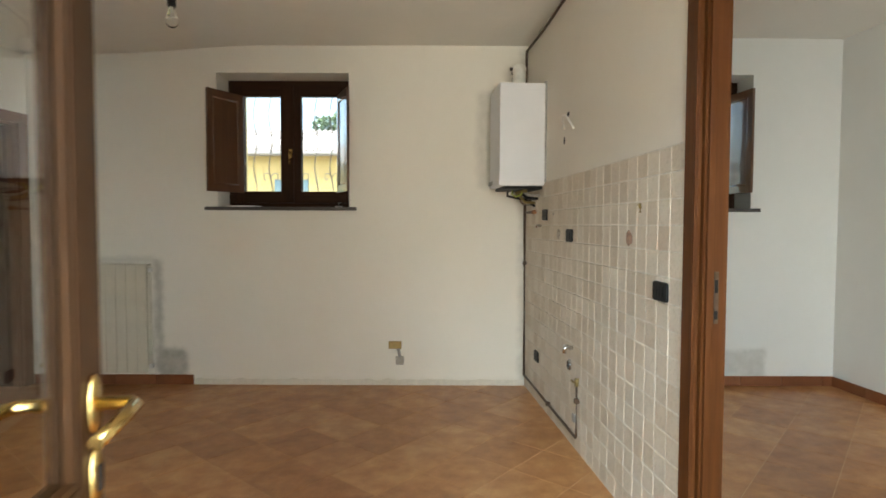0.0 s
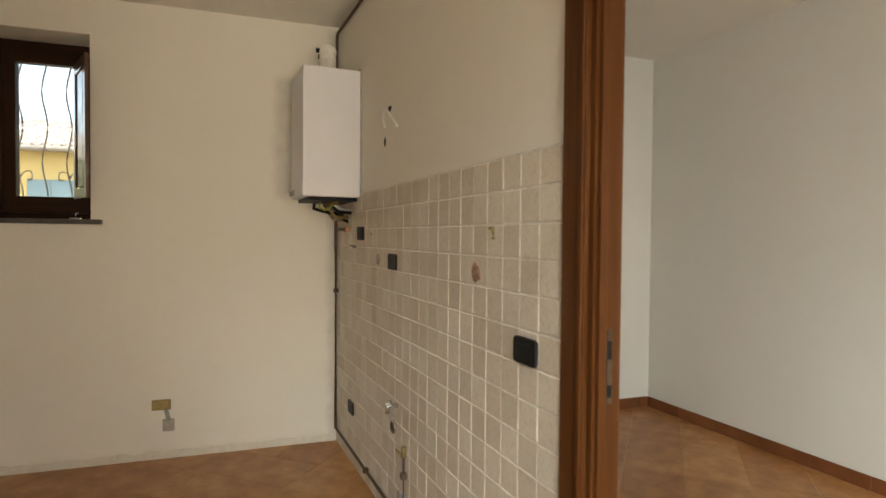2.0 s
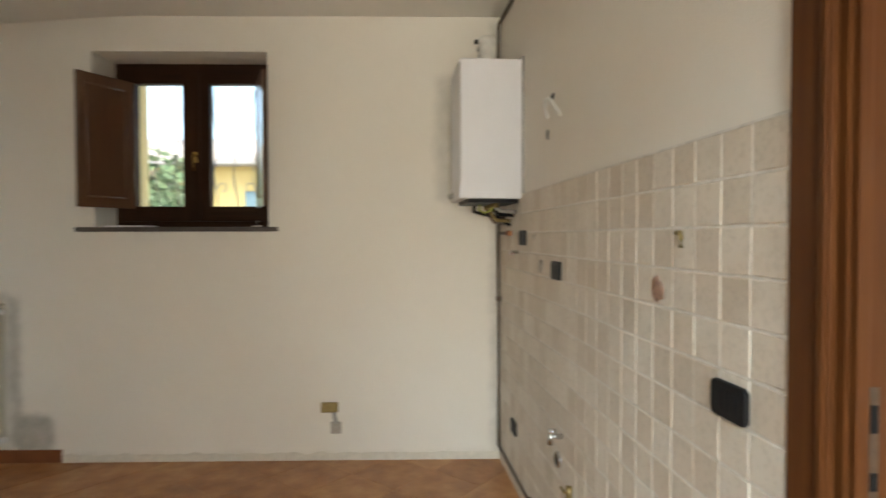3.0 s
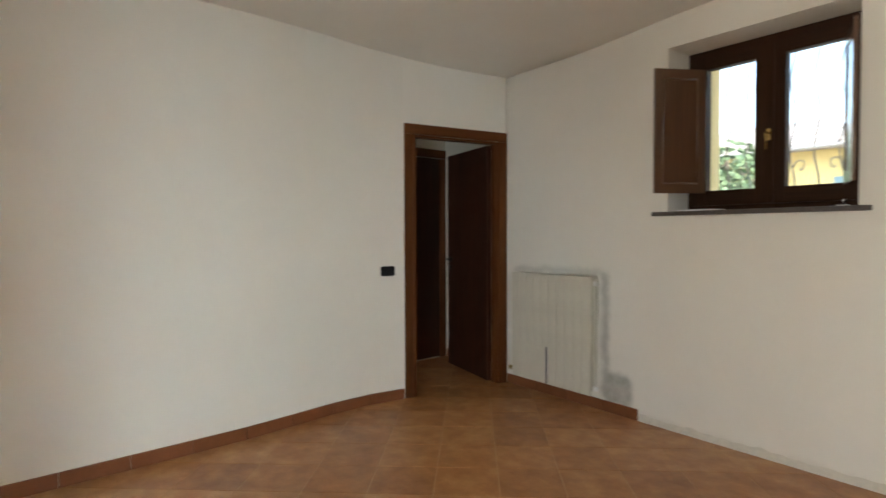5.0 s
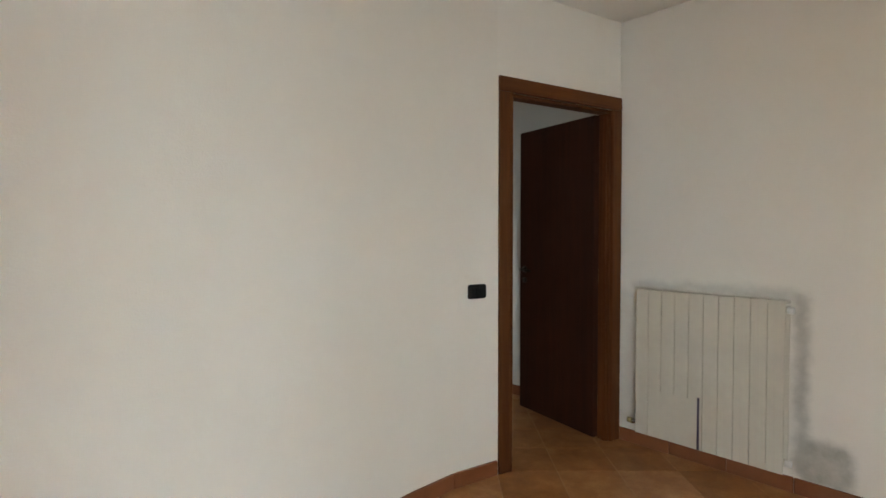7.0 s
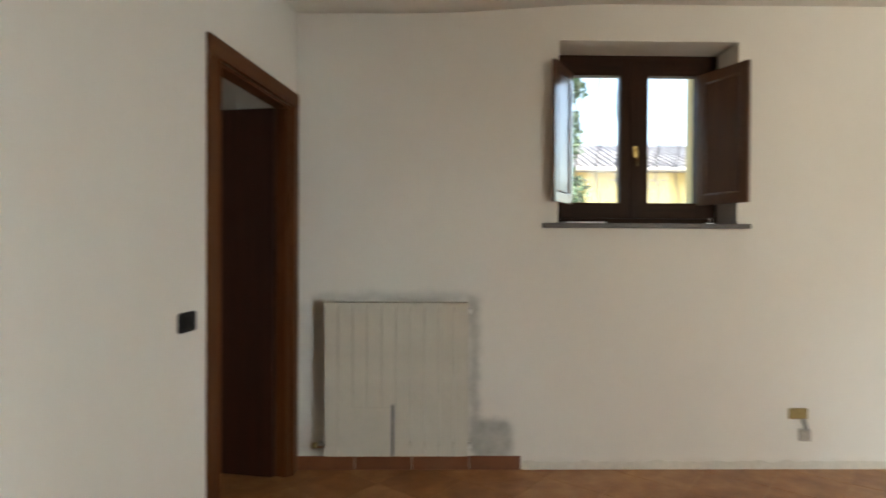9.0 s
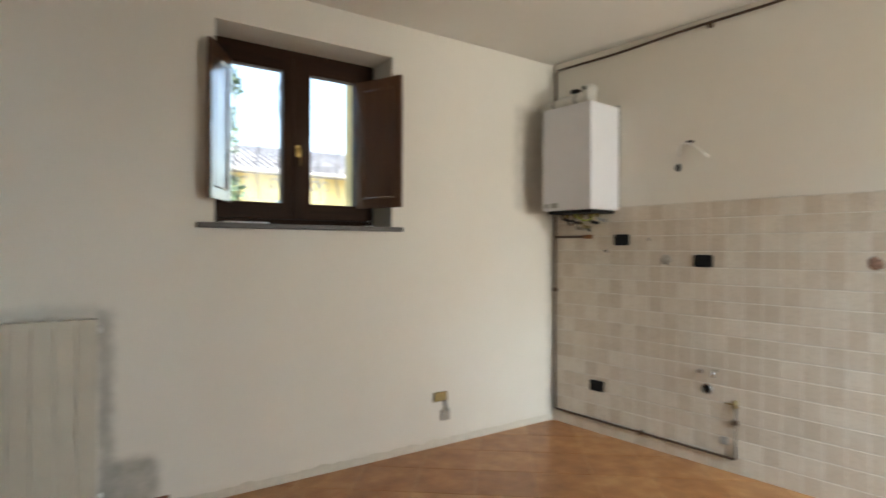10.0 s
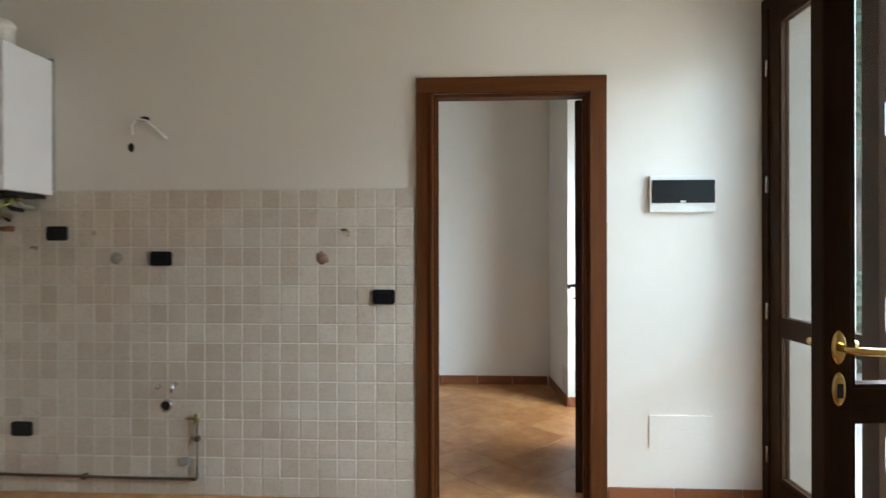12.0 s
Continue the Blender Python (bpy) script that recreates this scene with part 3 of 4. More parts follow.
part("flue_pipe", made_tube([(-0.17, -0.44, 2.362), (-0.125, -0.22, 2.362), (-0.075, 0.03, 2.365)], 0.047, 18), M_FLUE, boiler, "cream flue pipe with dirty joints")
for x, y in ((-0.153, -0.355), (-0.107, -0.13)):
    part("flue_collar", made_tube([(x, y, 2.362), (x + 0.0045, y + 0.022, 2.362)], 0.0505, 18), M_GREYP, boiler, "dirty grey joint collar")
part("clamp", made_box(-0.20, -0.14, -0.36, -0.305, 2.402, 2.428, 0.006), M_BLACK, boiler, "black plastic clamp")
part("test_plug", made_tube([(-0.205, -0.44, 2.41), (-0.235, -0.44, 2.41)], 0.013, 10), M_BLACK, boiler)
part("bottom_tray", made_box(-0.29, -0.02, -0.54, -0.18, 1.555, 1.576), M_BLACK, boiler)
for y, ln, mt in ((-0.22, 0.07, M_PIPE), (-0.29, 0.10, M_STEEL), (-0.35, 0.09, M_OLDBRASS), (-0.42, 0.06, M_BLACK), (-0.48, 0.045, M_GREYP)):
    part("fitting", made_tube([(-0.13, y, 1.56), (-0.13, y, 1.56 - ln * 0.6), (-0.10, y + 0.004, 1.56 - ln), (-0.02, y + 0.01, 1.555 - ln)], 0.011, 10), mt, boiler)
    part("nut", made_tube([(-0.13, y, 1.532), (-0.13, y, 1.555)], 0.018, 6), M_OLDBRASS, boiler)
part("hose", made_tube([(-0.19, -0.34, 1.56), (-0.20, -0.37, 1.525), (-0.18, -0.42, 1.505), (-0.15, -0.45, 1.52), (-0.13, -0.45, 1.56)], 0.006, 8), M_CABLE, boiler, "yellow-green earth cable")
part("hose", made_tube([(-0.20, -0.22, 1.56), (-0.21, -0.25, 1.52), (-0.17, -0.30, 1.505), (-0.10, -0.33, 1.49), (-0.02, -0.34, 1.44)], 0.009, 8), M_BLACK, boiler)

gas_pipe = thing("gas_pipe", "thin brown-painted gas pipe run along wall and ceiling", "pipe")
run = [(-0.022, -4.2 + 0.02 * i, 2.688 - 0.030 * smooth((i * 0.02 - 2.1) / 2.1) + 0.004 * math.sin(i * 0.13)) for i in range(0, 209, 8)]
part("pipe_run", made_tube(run, 0.009, 8), M_PIPE, gas_pipe)
part("pipe_run", made_tube([(-0.022, -0.045, 2.658), (-0.022, -0.03, 2.64), (-0.025, -0.03, 1.4), (-0.022, -0.03, 0.105), (-0.022, -0.04, 0.098)], 0.010, 8), M_PIPE, gas_pipe)
part("pipe_run", made_tube([(-0.022, -0.04, 0.098), (-0.022, -0.7, 0.092), (-0.022, -1.35, 0.086), (-0.022, -1.358, 0.095), (-0.022, -1.358, 0.40)], 0.008, 8), M_PIPE, gas_pipe)
part("pipe_run", made_tube([(-0.022, -0.03, 1.40), (-0.024, -0.25, 1.398), (-0.03, -0.30, 1.398)], 0.009, 8), M_PIPE, gas_pipe)
part("valve", made_tube([(-0.024, -0.30, 1.398), (-0.026, -0.36, 1.398)], 0.016, 10), M_COPPER, gas_pipe)
part("valve", made_tube([(-0.022, -1.358, 0.385), (-0.022, -1.358, 0.43)], 0.013, 8), M_OLDBRASS, gas_pipe)
part("tap_lever", made_box(-0.045, -0.036, -1.362, -1.31, 0.405, 0.413, 0.002), M_OLDBRASS, gas_pipe)
for p in ((-0.022, -1.358, 0.30), (-0.022, -0.75, 0.0915), (-0.0235, -0.03, 1.0), (-0.0235, -0.03, 2.0), (-0.022, -1.2, 2.663), (-0.022, -2.3, 2.674), (-0.022, -3.3, 2.684)):
    part("clip", made_box(p[0] - 0.013, -0.0005, p[1] - 0.013, p[1] + 0.013, p[2] - 0.013, p[2] + 0.013, 0.003), M_PIPE, gas_pipe)


def socket(m, x, z, label="black plastic socket plate set in the wall", w=0.116, h=0.076, proud=0.0):
    s = thing("wall_socket", label, "socket", m @ pose(x, proud, z), group="black socket plates")
    bm = bmesh.new()
    loops = []
    for y, inset in ((0.0, 0.0), (-0.008, 0.0), (-0.0105, 0.0012), (-0.011, 0.0035)):
        r, loop = 0.013, []
        for q, (sx, sz) in enumerate(((1, 1), (-1, 1), (-1, -1), (1, -1))):
            for k in range(5):
                a = math.pi / 2 * (q + k / 4)
                loop.append(bm.verts.new((sx * (w / 2 - r) + (r - inset) * math.cos(a), y, sz * (h / 2 - r) + (r - inset) * math.sin(a))))
        loops.append(loop)
    for la, lb in zip(loops, loops[1:]):
        for k in range(20):
            bm.faces.new((la[k], la[(k + 1) % 20], lb[(k + 1) % 20], lb[k]))
    bm.faces.new(loops[-1])
    bm.faces.new(loops[0][::-1])
    bmesh.ops.recalc_face_normals(bm, faces=bm.faces)
    part("plate", bm, M_BLACK, s)
    part("insert", made_box(-w / 2 + 0.022, w / 2 - 0.022, -0.0125, -0.0105, -h / 2 + 0.014, h / 2 - 0.014, 0.001), M_BLACK, s)
    for k in (-0.022, 0.0, 0.022):
        part("key", made_box(k - 0.0095, k + 0.0095, -0.0145, -0.012, -0.02, 0.02, 0.001), M_BLACK, s)
    return s


TILE_T = 0.009
for x, z in ((0.596, 1.373), (1.161, 1.239), (2.337, 1.041), (0.401, 0.335)):
    socket(EAST, x, z, proud=-TILE_T)
socket(WEST, -1.128, 1.013, "black plastic light switch plate on the white wall")
socket(pose(-4.165, 0, 0, 0, 0, 90), -3.455, 0.365, "black plastic socket plate low on the white wall")

panel = thing("fuse_box", "white plastic fuse box with a smoked black window", "fuse box", EAST @ pose(3.845, 0, 1.561))
part("body", made_box(-0.162, 0.162, -0.018, 0.0, -0.092, 0.092, 0.005), M_WPLAST, panel)
part("door", made_box(-0.150, 0.158, -0.024, -0.0185, -0.045, 0.070, 0.003), M_SMOKE, panel, "smoked black window")
part("latch", made_box(-0.012, 0.014, -0.027, -0.0235, -0.044, -0.034, 0.001), M_WPLAST, panel)
blank = solid("blank_cover_plate", made_box(3.683, 4.0, -0.004, -0.0002, 0.28, 0.446, 0.0015), M_WALL, "white painted blank cover plate on the wall", "cover plate", EAST, "object")


def stub(name, y, z, bm, mat, label, category="pipe fitting"):
    return solid(name, bm, mat, label, category, EAST @ pose(y, -TILE_T, z), "object")


stub("tap_stub", 1.239, 0.58, made_tube([(0, 0.004, 0), (0, -0.025, 0), (0.004, -0.05, 0.004), (0.004, -0.052, -0.03)], 0.011, 10), M_STEEL, "short chrome water tap stub on the tiles")
stub("tap_stub", 1.147, 0.567, made_tube([(0, 0.004, 0), (0, -0.03, 0)], 0.013, 10), M_STEEL, "short chrome water pipe stub on the tiles")
drain = thing("drain_outlet", "chrome-rimmed black drain outlet in the tiles", "drain", EAST @ pose(1.187, -TILE_T, 0.466))
part("ring", lathe([(0.034, 0), (0.033, 0.008), (0.027, 0.012), (0.025, 0.004)], 20, pose(0, 0, 0, 90)), M_STEEL, drain)
part("opening", lathe([(0.024, 0), (0.024, 0.007)], 18, pose(0, 0, 0, 90)), M_BLACK, drain)
stub("junction_cap", 1.290, 0.179, made_box(-0.022, 0.022, -0.012, 0, -0.022, 0.022, 0.004), M_GREYP, "small grey junction cap on the tiles", "cap")
stub("tap_stub", 0.478, 1.296, made_tube([(0, 0.004, 0), (0, -0.03, 0.002), (0.03, -0.04, -0.006)], 0.009, 8), M_STEEL, "small chrome pipe stub on the tiles")


def blob(r, h, seed, flat=0.006):
    bm = bmesh.new()
    bmesh.ops.create_icosphere(bm, subdivisions=2, radius=1)
    for v in bm.verts:
        k = 1 + 0.35 * noise.noise(v.co * 1.7 + Vector((seed, 0, 0)))
        v.co = Vector((v.co.x * r * k, v.co.y * flat, v.co.z * h * k))
    for f in bm.faces:
        f.smooth = True
    return bm


stub("rust_patch", 2.017, 1.242, blob(0.034, 0.034, 1), M_RUST, "reddish rust patch on the tiles", "stain")
stub("putty_patch", 0.918, 1.244, blob(0.036, 0.034, 2), M_PUTTY, "grey putty patch on the tiles", "stain")
stub("putty_patch", 0.798, 1.376, blob(0.012, 0.012, 3), M_PUTTY, "small grey putty dot on the tiles", "stain")
stub("wall_hook", 2.148, 1.374, made_tube([(-0.03, -0.004, 0.014), (0.0, -0.010, 0.014), (0.012, -0.014, 0.0), (0.008, -0.012, -0.02)], 0.006, 8), M_OLDBRASS, "small tarnished hook on the tiles", "hook")
wire = thing("wall_wire", "loose white wire hanging from dark wall holes", "wire", EAST)
part("wire", made_tube([(1.0, -0.003, 1.895), (1.005, -0.018, 1.94), (1.03, -0.022, 1.972), (1.08, -0.02, 1.965), (1.14, -0.014, 1.915), (1.185, -0.004, 1.872)], 0.0065, 8), M_WPLAST, wire)
for x, z, w, h in ((1.064, 1.976, 0.028, 0.014), (0.994, 1.826, 0.016, 0.024)):
    part("hole", blob(w, h, x * 7, 0.003), M_BLACK, wire).matrix_local = pose(x, -0.001, z)

gas_box = thing("gas_outlet", "tarnished brass outlet plate with a grey plug", "gas outlet", NORTH)
part("plate", made_box(-1.109, -1.004, -0.016, 0.0, 0.298, 0.360, 0.004), M_OLDBRASS, gas_box)
part("stem", made_tube([(-1.03, -0.018, 0.30), (-1.02, -0.022, 0.26), (-1.015, -0.022, 0.235)], 0.012, 10), M_GREYP, gas_box)
part("plug", made_box(-1.05, -0.985, -0.02, 0.0, 0.168, 0.240, 0.008), M_PUTTY, gas_box, "grey plug")

# ---- radiator ----
rad = thing("radiator", "cream enamelled panel radiator of ten sections on the wall", "radiator", NORTH)
n, x0, x1 = 10, -3.815, -3.005
pitch = (x1 - x0) / n
sec = None
for i in range(n):
    if sec is None:
        bm = made_box(0.0012, pitch - 0.0012, -0.118, -0.107, 0.118, 0.985, 0.005)
        box(bm, pitch / 2 - 0.010, pitch / 2 + 0.010, -0.107, -0.035, 0.14, 0.965)
        box(bm, 0.006, pitch - 0.006, -0.037, -0.03, 0.15, 0.955)
        box(bm, 0.003, pitch - 0.003, -0.106, -0.033, 0.968, 0.982)
        sec = part("section", bm, M_ENAMEL, rad)
        mesh = sec.data
    else:
        sec = new("section", mesh)
        sec.parent = rad
    sec.location = (x0 + i * pitch, 0, 0)
for z in (0.165, 0.935):
    part("manifold", made_tube([(x0 + 0.004, -0.07, z), (x1 - 0.004, -0.07, z)], 0.020, 12), M_ENAMEL, rad)
    part("end_plug", made_tube([(x1 - 0.004, -0.07, z), (x1 + 0.022, -0.07, z)], 0.018, 8), M_WPLAST, rad)
    part("bracket", made_box(x0 + 0.2, x0 + 0.23, -0.07, 0.0, z + 0.005, z + 0.03), M_GREYP, rad)
    part("bracket", made_box(x1 - 0.23, x1 - 0.2, -0.07, 0.0, z + 0.005, z + 0.03), M_GREYP, rad)
part("valve", made_tube([(x0 + 0.004, -0.07, 0.165), (x0 - 0.04, -0.07, 0.165), (x0 - 0.045, -0.07, 0.16), (x0 - 0.045, 0.0, 0.155)], 0.014, 10), M_STEEL, rad, "dull chrome valve")
part("valve_cap", made_tube([(x0 - 0.045, -0.07, 0.165), (x0 - 0.075, -0.07, 0.165)], 0.017, 10), M_OLDBRASS, rad)
sheet_card = thing("taped_sheet", "thin cream sheet with a violet edge taped to the radiator", "sheet", NORTH)
part("sheet", made_box(-3.655, -3.436, -0.1205, -0.1185, 0.125, 0.395, 0.0004), M_ENAMEL, sheet_card)
part("edge_strip", made_box(-3.436, -3.424, -0.1225, -0.1185, 0.122, 0.41, 0.0008), M_VIOLET, sheet_card)

bm = bmesh.new()
n = 90
low = [bm.verts.new((-2.685 + 2.67 * k / n, -0.007 - 0.003 * noise.noise((k * 0.3, 1, 0)), 0.0)) for k in range(n + 1)]
mid = [bm.verts.new((-2.685 + 2.67 * k / n, -0.005 - 0.003 * noise.noise((k * 0.4, 2, 0)), 0.035 + 0.012 * noise.noise((k * 0.35, 5, 0)))) for k in range(n + 1)]
top = [bm.verts.new((-2.685 + 2.67 * k / n, 0.002, 0.05 + 0.02 * noise.noise((k * 0.35, 5, 0)))) for k in range(n + 1)]
for a, b in ((low, mid), (mid, top)):
    for k in range(n):
        bm.faces.new((a[k], a[k + 1], b[k + 1], b[k])).smooth = True
solid("mortar_strip", bm, M_MORTAR, "rough pale mortar strip where the skirting is missing", "mortar", NORTH)

# ---- small things ----
lamp = thing("hanging_bulb", "bare clear bulb in a black holder on a cord", "lamp", pose(-2.12, -1.6, 0))
part("cord", made_tube([(0, 0, 2.70), (0.004, 0, 2.55), (0, 0, 2.40)], 0.004, 8), M_BLACK, lamp)
part("holder", lathe([(0.008, 2.43), (0.016, 2.425), (0.020, 2.40), (0.020, 2.345), (0.017, 2.34)], 16), M_BLACK, lamp)
part("bulb", lathe([(0.013, 2.343), (0.015, 2.325), (0.026, 2.30), (0.030, 2.278), (0.026, 2.256), (0.012, 2.243), (0.002, 2.240)], 18), M_GLASS, lamp, "clear glass bulb", shadow=False)
part("ceiling_rose", lathe([(0.035, 2.695), (0.033, 2.715), (0.02, 2.73)], 16), M_WPLAST, lamp)
sheet = solid("paper_sheets", made_box(-2.43, -2.19, 0.02, 0.19, 1.4405, 1.452, 0.002), M_PAPER, "loose white paper sheets lying on the sill", "paper", NORTH, "object")
catch = thing("window_catch", "small metal catch lying on the sill", "catch", NORTH @ pose(-1.53, 0.12, 1.4405))
part("base", made_box(-0.03, 0.03, -0.012, 0.012, 0, 0.012, 0.003), M_STEEL, catch)
part("pin", made_tube([(0, 0, 0.01), (0, 0, 0.035), (0.015, 0, 0.04)], 0.006, 8), M_STEEL, catch)

# ---- outdoors ----
bm = bmesh.new()
box(bm, -400, 400, -400, 400, -0.4, -0.12)
solid("ground", bm, M_GROUND, "pale dusty ground around the house", "ground")
solid("pavement", made_box(-9, 9, -11, -4.64, -0.119, -0.03, 0.01), M_PAVE, "pale concrete paving outside the entrance", "paving")
bm = bmesh.new()
box(bm, -9, 9, -11.3, -11.0, -0.12, 2.0)
box(bm, 6.0, 6.3, -11.0, -4.7, -0.12, 3.0)
solid("garden_wall", bm, M_WHITEOUT, "pale garden walls behind plants, darkened grey-green for court shade", "garden wall")

house = thing("house", "low yellow rendered house with a pale tiled roof", "house", pose(-3.5, 16.5, 0, 0, 0, -6))
bm = bmesh.new()
box(bm, -12, 13, 0, 7, -0.12, 3.9)
part("wall", bm, M_YELLOW, house)
bm = bmesh.new()
prof = [(-0.6, 3.8), (-0.6, 3.9), (3.5, 5.3), (7.6, 3.9), (7.6, 3.8)]
for xa, xb in ((-12.5, 13.5),):
    va = [bm.verts.new((xa, y, z)) for y, z in prof]
    vb = [bm.verts.new((xb, y, z)) for y, z in prof]
    for i in range(5):
        bm.faces.new((va[i], va[(i + 1) % 5], vb[(i + 1) % 5], vb[i]))
    bm.faces.new(va)
    bm.faces.new(vb[::-1])
roof = part("roof", bm, M_ROOF, house, "pale weathered tile roof")
bm = bmesh.new()
for i in range(104):
    x = -12.4 + i * 0.25
    tube(bm, [(x, -0.62, 3.915), (x, 3.5, 5.325)], 0.055, 6)
tagged(part("roof_tiles", bm, M_ROOF, roof), kind="stuff")
part("gutter", made_tube([(-12.5, -0.66, 3.82), (13.5, -0.66, 3.82)], 0.07, 10), M_GREYP, house, "grey gutter")
for x in (-10.2, -7.6, -5.0, -1.35, 2.6, 5.4, 8.4, 11):
    hw = 0.62 if x == -1.35 else 0.36
    w = part("house_window", made_box(x - hw, x + hw, -0.03, 0.02, 1.6, 2.95), M_BLUESHUT, house, "blue-grey shuttered window")
    for k in (-hw, 0.0):
        part("blind", made_box(x + k + 0.02, x + k + hw - 0.02, -0.06, -0.03, 1.63, 2.92, 0.01), M_BLUESHUT, w)


def tree(name, x, y, h, spread, base, seed, label, count=2600, leaf=0.16):
    rng = random.Random(seed)
    t = thing(name, label, "tree" if h > 2.6 else "shrub", pose(x, y, -0.12))
    bm = bmesh.new()
    bmt = made_tube([(0, 0, 0), (0.05, 0.02, h * 0.3), (0.02, 0.06, h * 0.6), (0.0, 0.0, h * 0.9)], 0.05 + h * 0.014, 8)
    tips = []
    for k in range(9):
        a, z = rng.uniform(0, 6.28), h * rng.uniform(base + 0.05, 0.8)
        r = spread * rng.uniform(0.5, 0.9) * (1.1 - z / h * 0.6)
        tip = Vector((r * math.cos(a), r * math.sin(a), z + h * 0.1))
        tube(bmt, [(0.03, 0.03, z), tip * 0.5 + Vector((0, 0, z * 0.5)), tip], 0.02 + h * 0.003, 6)
        tips.append(tip)
    part("trunk", bmt, M_BARK, t)
    verts, faces = [], []
    clumps = [(c, spread * rng.uniform(0.28, 0.5)) for c in tips] + [(Vector((rng.uniform(-0.5, 0.5) * spread, rng.uniform(-0.5, 0.5) * spread, h * rng.uniform(base, 0.95))), spread * rng.uniform(0.25, 0.5)) for _ in range(16)]
    for _ in range(count):
        c, r = clumps[rng.randrange(len(clumps))]
        d = Vector((rng.gauss(0, 1), rng.gauss(0, 1), rng.gauss(0, 0.8))).normalized() * r * rng.uniform(0.5, 1.05)
        q = Euler((rng.uniform(0, 6), rng.uniform(0, 6), rng.uniform(0, 6))).to_quaternion()
        s = leaf * rng.uniform(0.6, 1.3)
        i = len(verts)
        verts += [c + d + q @ Vector(v) for v in ((-s * 0.3, 0, 0), (0, -s * 0.6, s * 0.1), (s * 0.3, 0, 0), (0, s * 0.6, s * 0.1))]
        faces.append((i, i + 1, i + 2, i + 3))
    me = bpy.data.meshes.new("crown")
    me.from_pydata(verts, [], faces)
    me.materials.append(M_LEAVES)
    crown = new("crown", me)
    crown.parent = t
    tagged(crown, kind="stuff")
    return t


tree("tree", 0.75, 11.0, 6.6, 1.1, 0.25, 1, "leafy green tree in front of the yellow house", 4200)
tree("tree", -4.6, 31.0, 8.6, 2.4, 0.4, 2, "leafy green tree behind the tiled roof", leaf=0.3)
tree("shrub", -5.6, 9.0, 3.3, 1.1, 0.15, 3, "dense green shrub beside the yellow house", 1800)
tree("tree", 5.0, -8.1, 5.6, 1.3, 0.5, 4, "leafy green tree overhanging the garden wall", 4200)
tree("shrub", 3.3, -6.9, 1.0, 0.55, 0.1, 6, "low bright green plant on the paving", 1200, 0.12)
tree("shrub", 4.3, -8.2, 1.2, 0.6, 0.1, 7, "low green shrub by the garden wall", 1200, 0.12)

# ---- skirting, tiles: repeated pieces ----


def skirting(name, m, x0, x1, label, piece=0.333, h=0.08):
    """A row of skirting tiles against a wall, with open joints."""
    s = thing(name, label, "skirting", m, kind="structure")
    x = x0
    while x < x1 - 0.02:
        xe = min(x + piece, x1)
        part("skirting_tile", made_box(x + 0.0015, xe - 0.0015, -0.010, -0.0005, 0.0, h, 0.002, segments=1), M_SKIRT, s)
        x = xe
    return s


skirting("baseboard_north", NORTH, -3.99, -2.69, "terracotta skirting tiles along the wall")


def along(pts, step):
    """Points at even steps along a line of points."""
    out, left = [pts[0]], step
    for a, b in zip(pts, pts[1:]):
        a, b = Vector(a), Vector(b)
        while (b - a).length >= left:
            a = a + (b - a).normalized() * left
            out.append(tuple(a))
            left = step
        left -= (b - a).length
    return out + [pts[-1]]


skirt_west = thing("baseboard_west", "terracotta skirting tiles along the bowed wall", "skirting", kind="structure")
for a, b in zip(along([(-4.165, -4.25)] + WEST_LINE[1:], 0.333)[:-1], along([(-4.165, -4.25)] + WEST_LINE[1:], 0.333)[1:]):
    d = Vector((b[0] - a[0], b[1] - a[1]))
    part("skirting_tile", made_box(0.0015, d.length - 0.0015, -0.012, 0.004, 0.0, 0.08, 0.002, pose(a[0], a[1], 0, 0, 0, math.degrees(math.atan2(d.y, d.x))), 1), M_SKIRT, skirt_west)
skirting("baseboard_east", EAST, 3.475, 4.25, "terracotta skirting tiles along the wall")
skirting("baseboard_room_north", NORTH2, 0.09, 2.51, "terracotta skirting tiles in the second room")
for a, b in (((2.499, -0.18), (2.499, -3.53)), ((2.5, -3.53), (1.746, -3.574)), ((1.746, -3.574), (1.746, -4.45))):
    d = Vector((b[0] - a[0], b[1] - a[1]))
    skirting("baseboard_room", pose(a[0], a[1], 0, 0, 0, math.degrees(math.atan2(d.y, d.x))), 0.0, d.length, "terracotta skirting tiles in the second room")
skirting("baseboard_hall", pose(-5.13, 0.664, 0), 0.02, 1.0, "terracotta skirting tiles in the hall")

# kitchen wall tiles on a bed of grout
splash = solid("tiled_wall", made_box(0.0, 2.497, -0.0066, -0.0003, 0.0, 1.603), M_TGROUT, "tumbled beige square tiles up to shoulder height", "wall tiles", EAST)
P, G = 0.1, 0.0056
rng = random.Random(11)
shapes = []
for k in range(6):
    bm = made_box(-P / 2 + G / 2, P / 2 - G / 2, -TILE_T, -0.0042, -P / 2 + G / 2, P / 2 - G / 2)
    for v in bm.verts:
        v.co += Vector((rng.uniform(-1, 1) * 0.0012, 0, rng.uniform(-1, 1) * 0.0012))
    top = [e for e in bm.edges if all(v.co.y < -0.008 for v in e.verts)]
    bmesh.ops.bevel(bm, geom=top, offset=0.0018, segments=1, affect="EDGES")
    shapes.append(mesh_of("tile", bm, M_TILE))
rest = bmesh.new()
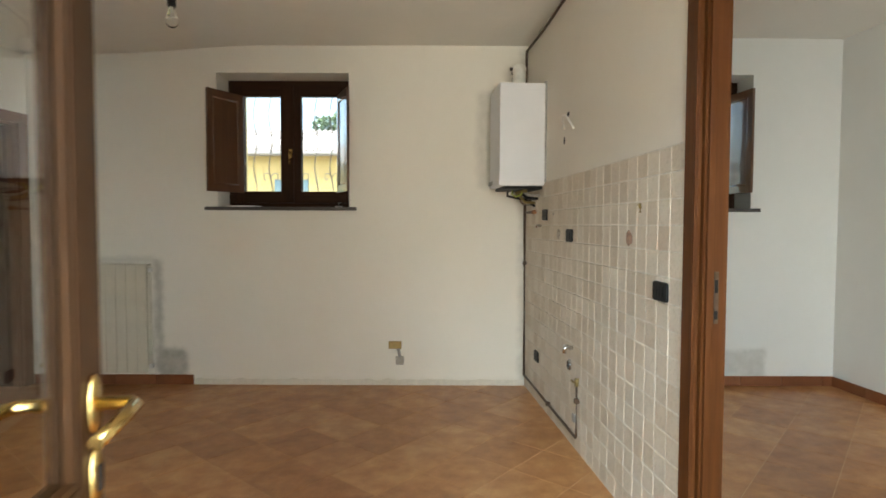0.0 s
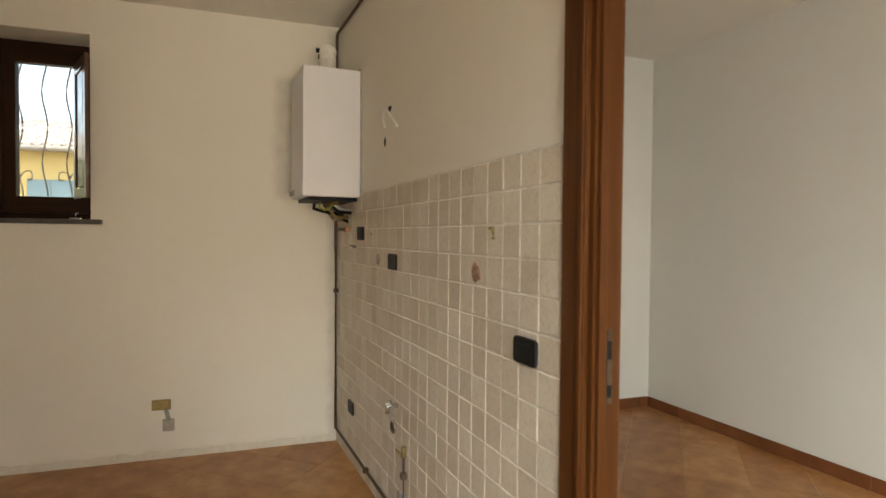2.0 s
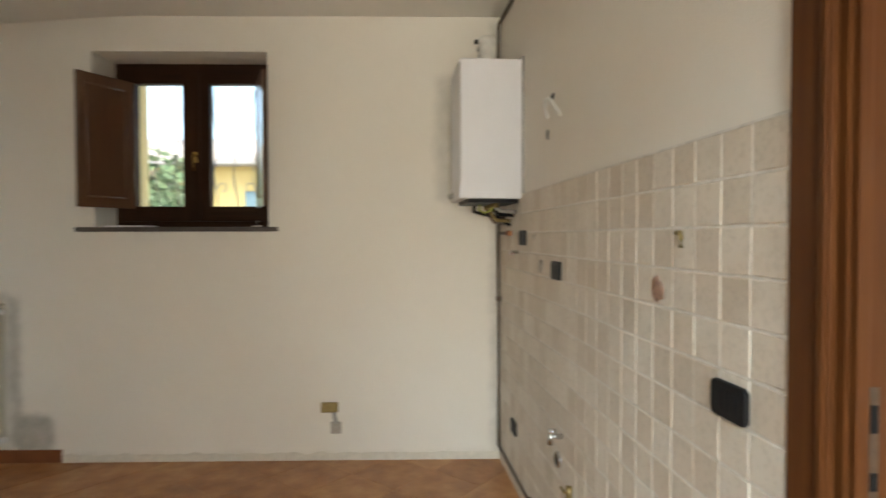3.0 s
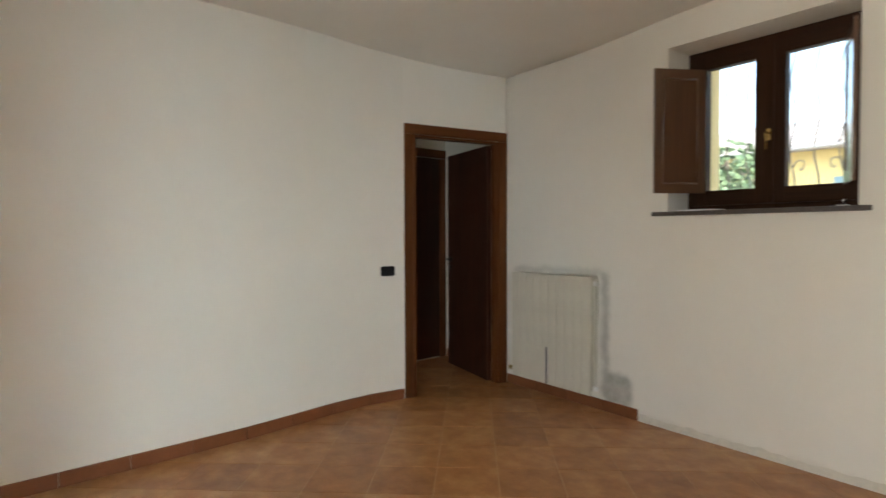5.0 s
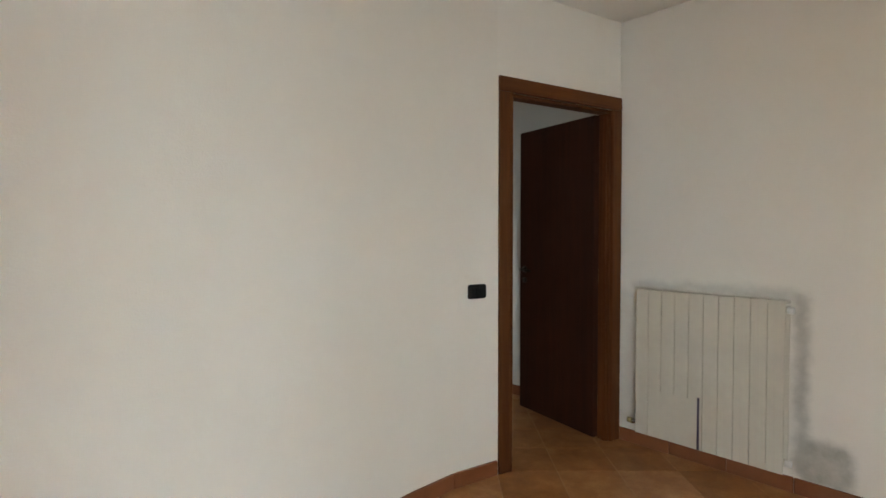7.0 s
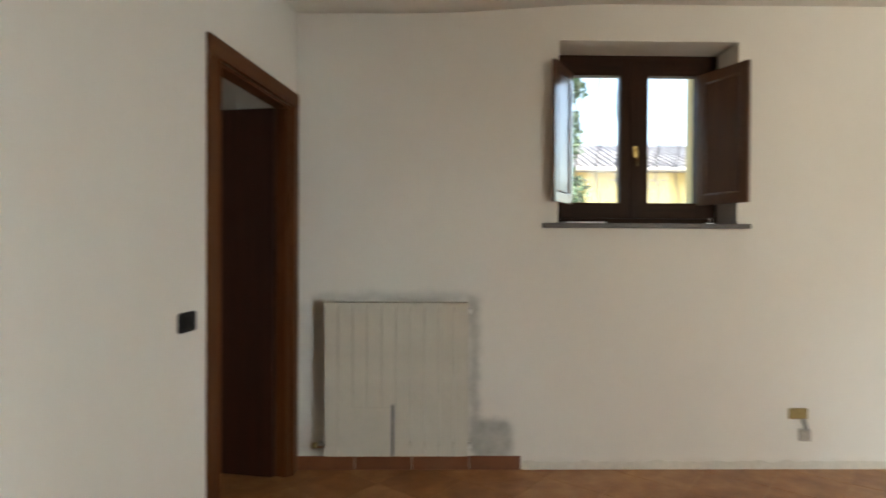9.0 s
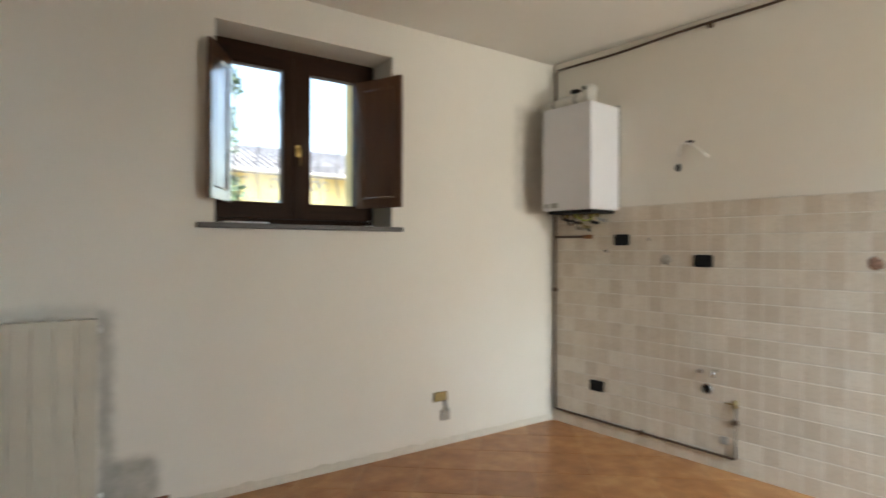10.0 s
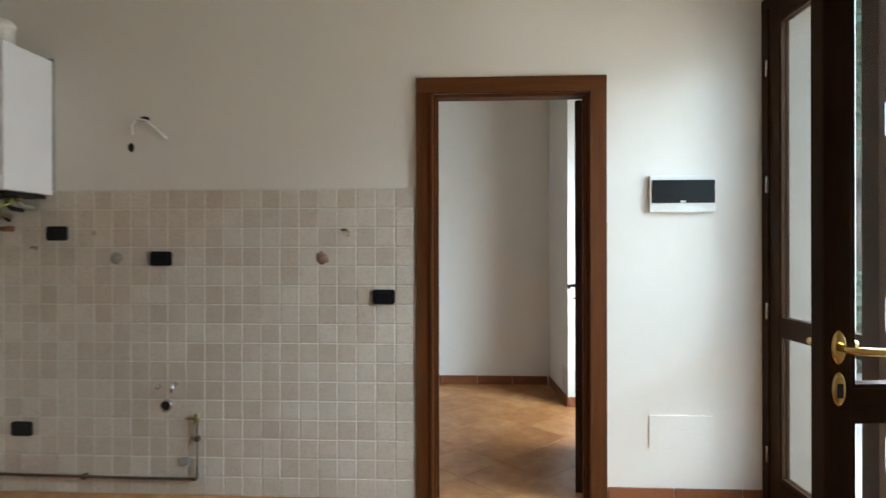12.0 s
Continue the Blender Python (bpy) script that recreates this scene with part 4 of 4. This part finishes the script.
for i in range(25):
    for j in range(16):
        m = pose(0.05 + i * P - 0.003, rng.uniform(-0.0012, 0.0008), 0.05 + j * P, 0, rng.uniform(-0.6, 0.6), 0)
        if i >= 7:
            t = new("tile", shapes[rng.randrange(6)])
            t.parent = splash
            t.matrix_local = m
        else:
            v0 = len(rest.verts)
            rest.from_mesh(shapes[rng.randrange(6)])
            rest.verts.ensure_lookup_table()
            bmesh.ops.transform(rest, matrix=m, verts=rest.verts[v0:])
tagged(part("tiles", rest, M_TILE, splash), kind="stuff")

# floor tiles laid diagonally


def clipped(poly, area):
    """The part of a polygon inside a convex, counter-clockwise area."""
    for (ax, ay), (bx, by) in zip(area, area[1:] + area[:1]):
        out = []
        for (px, py), (qx, qy) in zip(poly, poly[1:] + poly[:1]):
            dp = (bx - ax) * (py - ay) - (by - ay) * (px - ax)
            dq = (bx - ax) * (qy - ay) - (by - ay) * (qx - ax)
            if dp >= 0:
                out.append((px, py))
            if dp * dq < 0:
                k = dp / (dp - dq)
                out.append((px + (qx - px) * k, py + (qy - py) * k))
        poly = out
        if len(poly) < 3:
            return []
    return poly


bm = bmesh.new()
box(bm, -5.45, 2.8, -4.64, 0.75, -0.1, -0.0018)
floor = solid("floor", bm, M_GROUT, "terracotta floor tiles laid diagonally with pale joints", "floor")
FT = 0.335
hf = FT / 2 - 0.0022
full_tile = None


def prism(poly, z0, z1):
    bm = bmesh.new()
    lo = [bm.verts.new((x, y, z0)) for x, y in poly]
    hi = [bm.verts.new((x, y, z1)) for x, y in poly]
    bm.faces.new(hi)
    for i in range(len(poly)):
        k = (i + 1) % len(poly)
        bm.faces.new((lo[i], lo[k], hi[k], hi[i]))
    bmesh.ops.bevel(bm, geom=[e for e in bm.edges if all(v.co.z > z0 + 1e-5 for v in e.verts)], offset=0.0012, segments=1, affect="EDGES")
    return bm


areas = [[(-4.29, -4.28), (0.06, -4.28), (0.06, 0.02), (-4.0, 0.35), (-4.29, -1.0)],
         [(0.06, -4.62), (1.75, -4.62), (2.61, -3.53), (2.61, 0.25), (0.06, 0.25)],
         [(-5.13, -2.4), (-4.29, -2.4), (-4.29, 0.665), (-5.13, 0.665)],
         [(-4.29, -1.0), (-4.0, 0.35), (-4.0, 0.665), (-4.29, 0.665)]]
c45 = math.sqrt(0.5)
hall_rest = bmesh.new()
for k, area in enumerate(areas):
    for i in range(-30, 31):
        for j in range(-30, 31):
            u, v = i * FT + 0.11, j * FT + 0.05
            cx, cy = (u - v) * c45, (u + v) * c45
            if not (min(p[0] for p in area) - FT < cx < max(p[0] for p in area) + FT and min(p[1] for p in area) - FT < cy < max(p[1] for p in area) + FT):
                continue
            sq = [(cx + (a - b) * c45 * hf, cy + (a + b) * c45 * hf) for a, b in ((-1, -1), (1, -1), (1, 1), (-1, 1))]
            poly = clipped(sq, area)
            if not poly or max(p[0] for p in poly) - min(p[0] for p in poly) < 0.02 or max(p[1] for p in poly) - min(p[1] for p in poly) < 0.02:
                continue
            local = [(x - cx, y - cy) for x, y in poly]
            if k >= 2:
                tmp = prism(poly, -0.004, 0.0)
                me = bpy.data.meshes.new("tmp")
                tmp.to_mesh(me)
                tmp.free()
                hall_rest.from_mesh(me)
                bpy.data.meshes.remove(me)
                continue
            whole = all(abs(x - a) + abs(y - b) < 1e-6 for (x, y), (a, b) in zip(poly, sq)) and len(poly) == 4
            if whole and full_tile:
                me = full_tile
            else:
                me = mesh_of("floor_tile", prism(local, -0.004, 0.0), M_FLOOR)
                if whole:
                    full_tile = me
            t = new("floor_tile", me)
            t.parent = floor
            t.location = (cx, cy, 0)
tagged(part("hall_tiles", hall_rest, M_FLOOR, floor), kind="stuff")
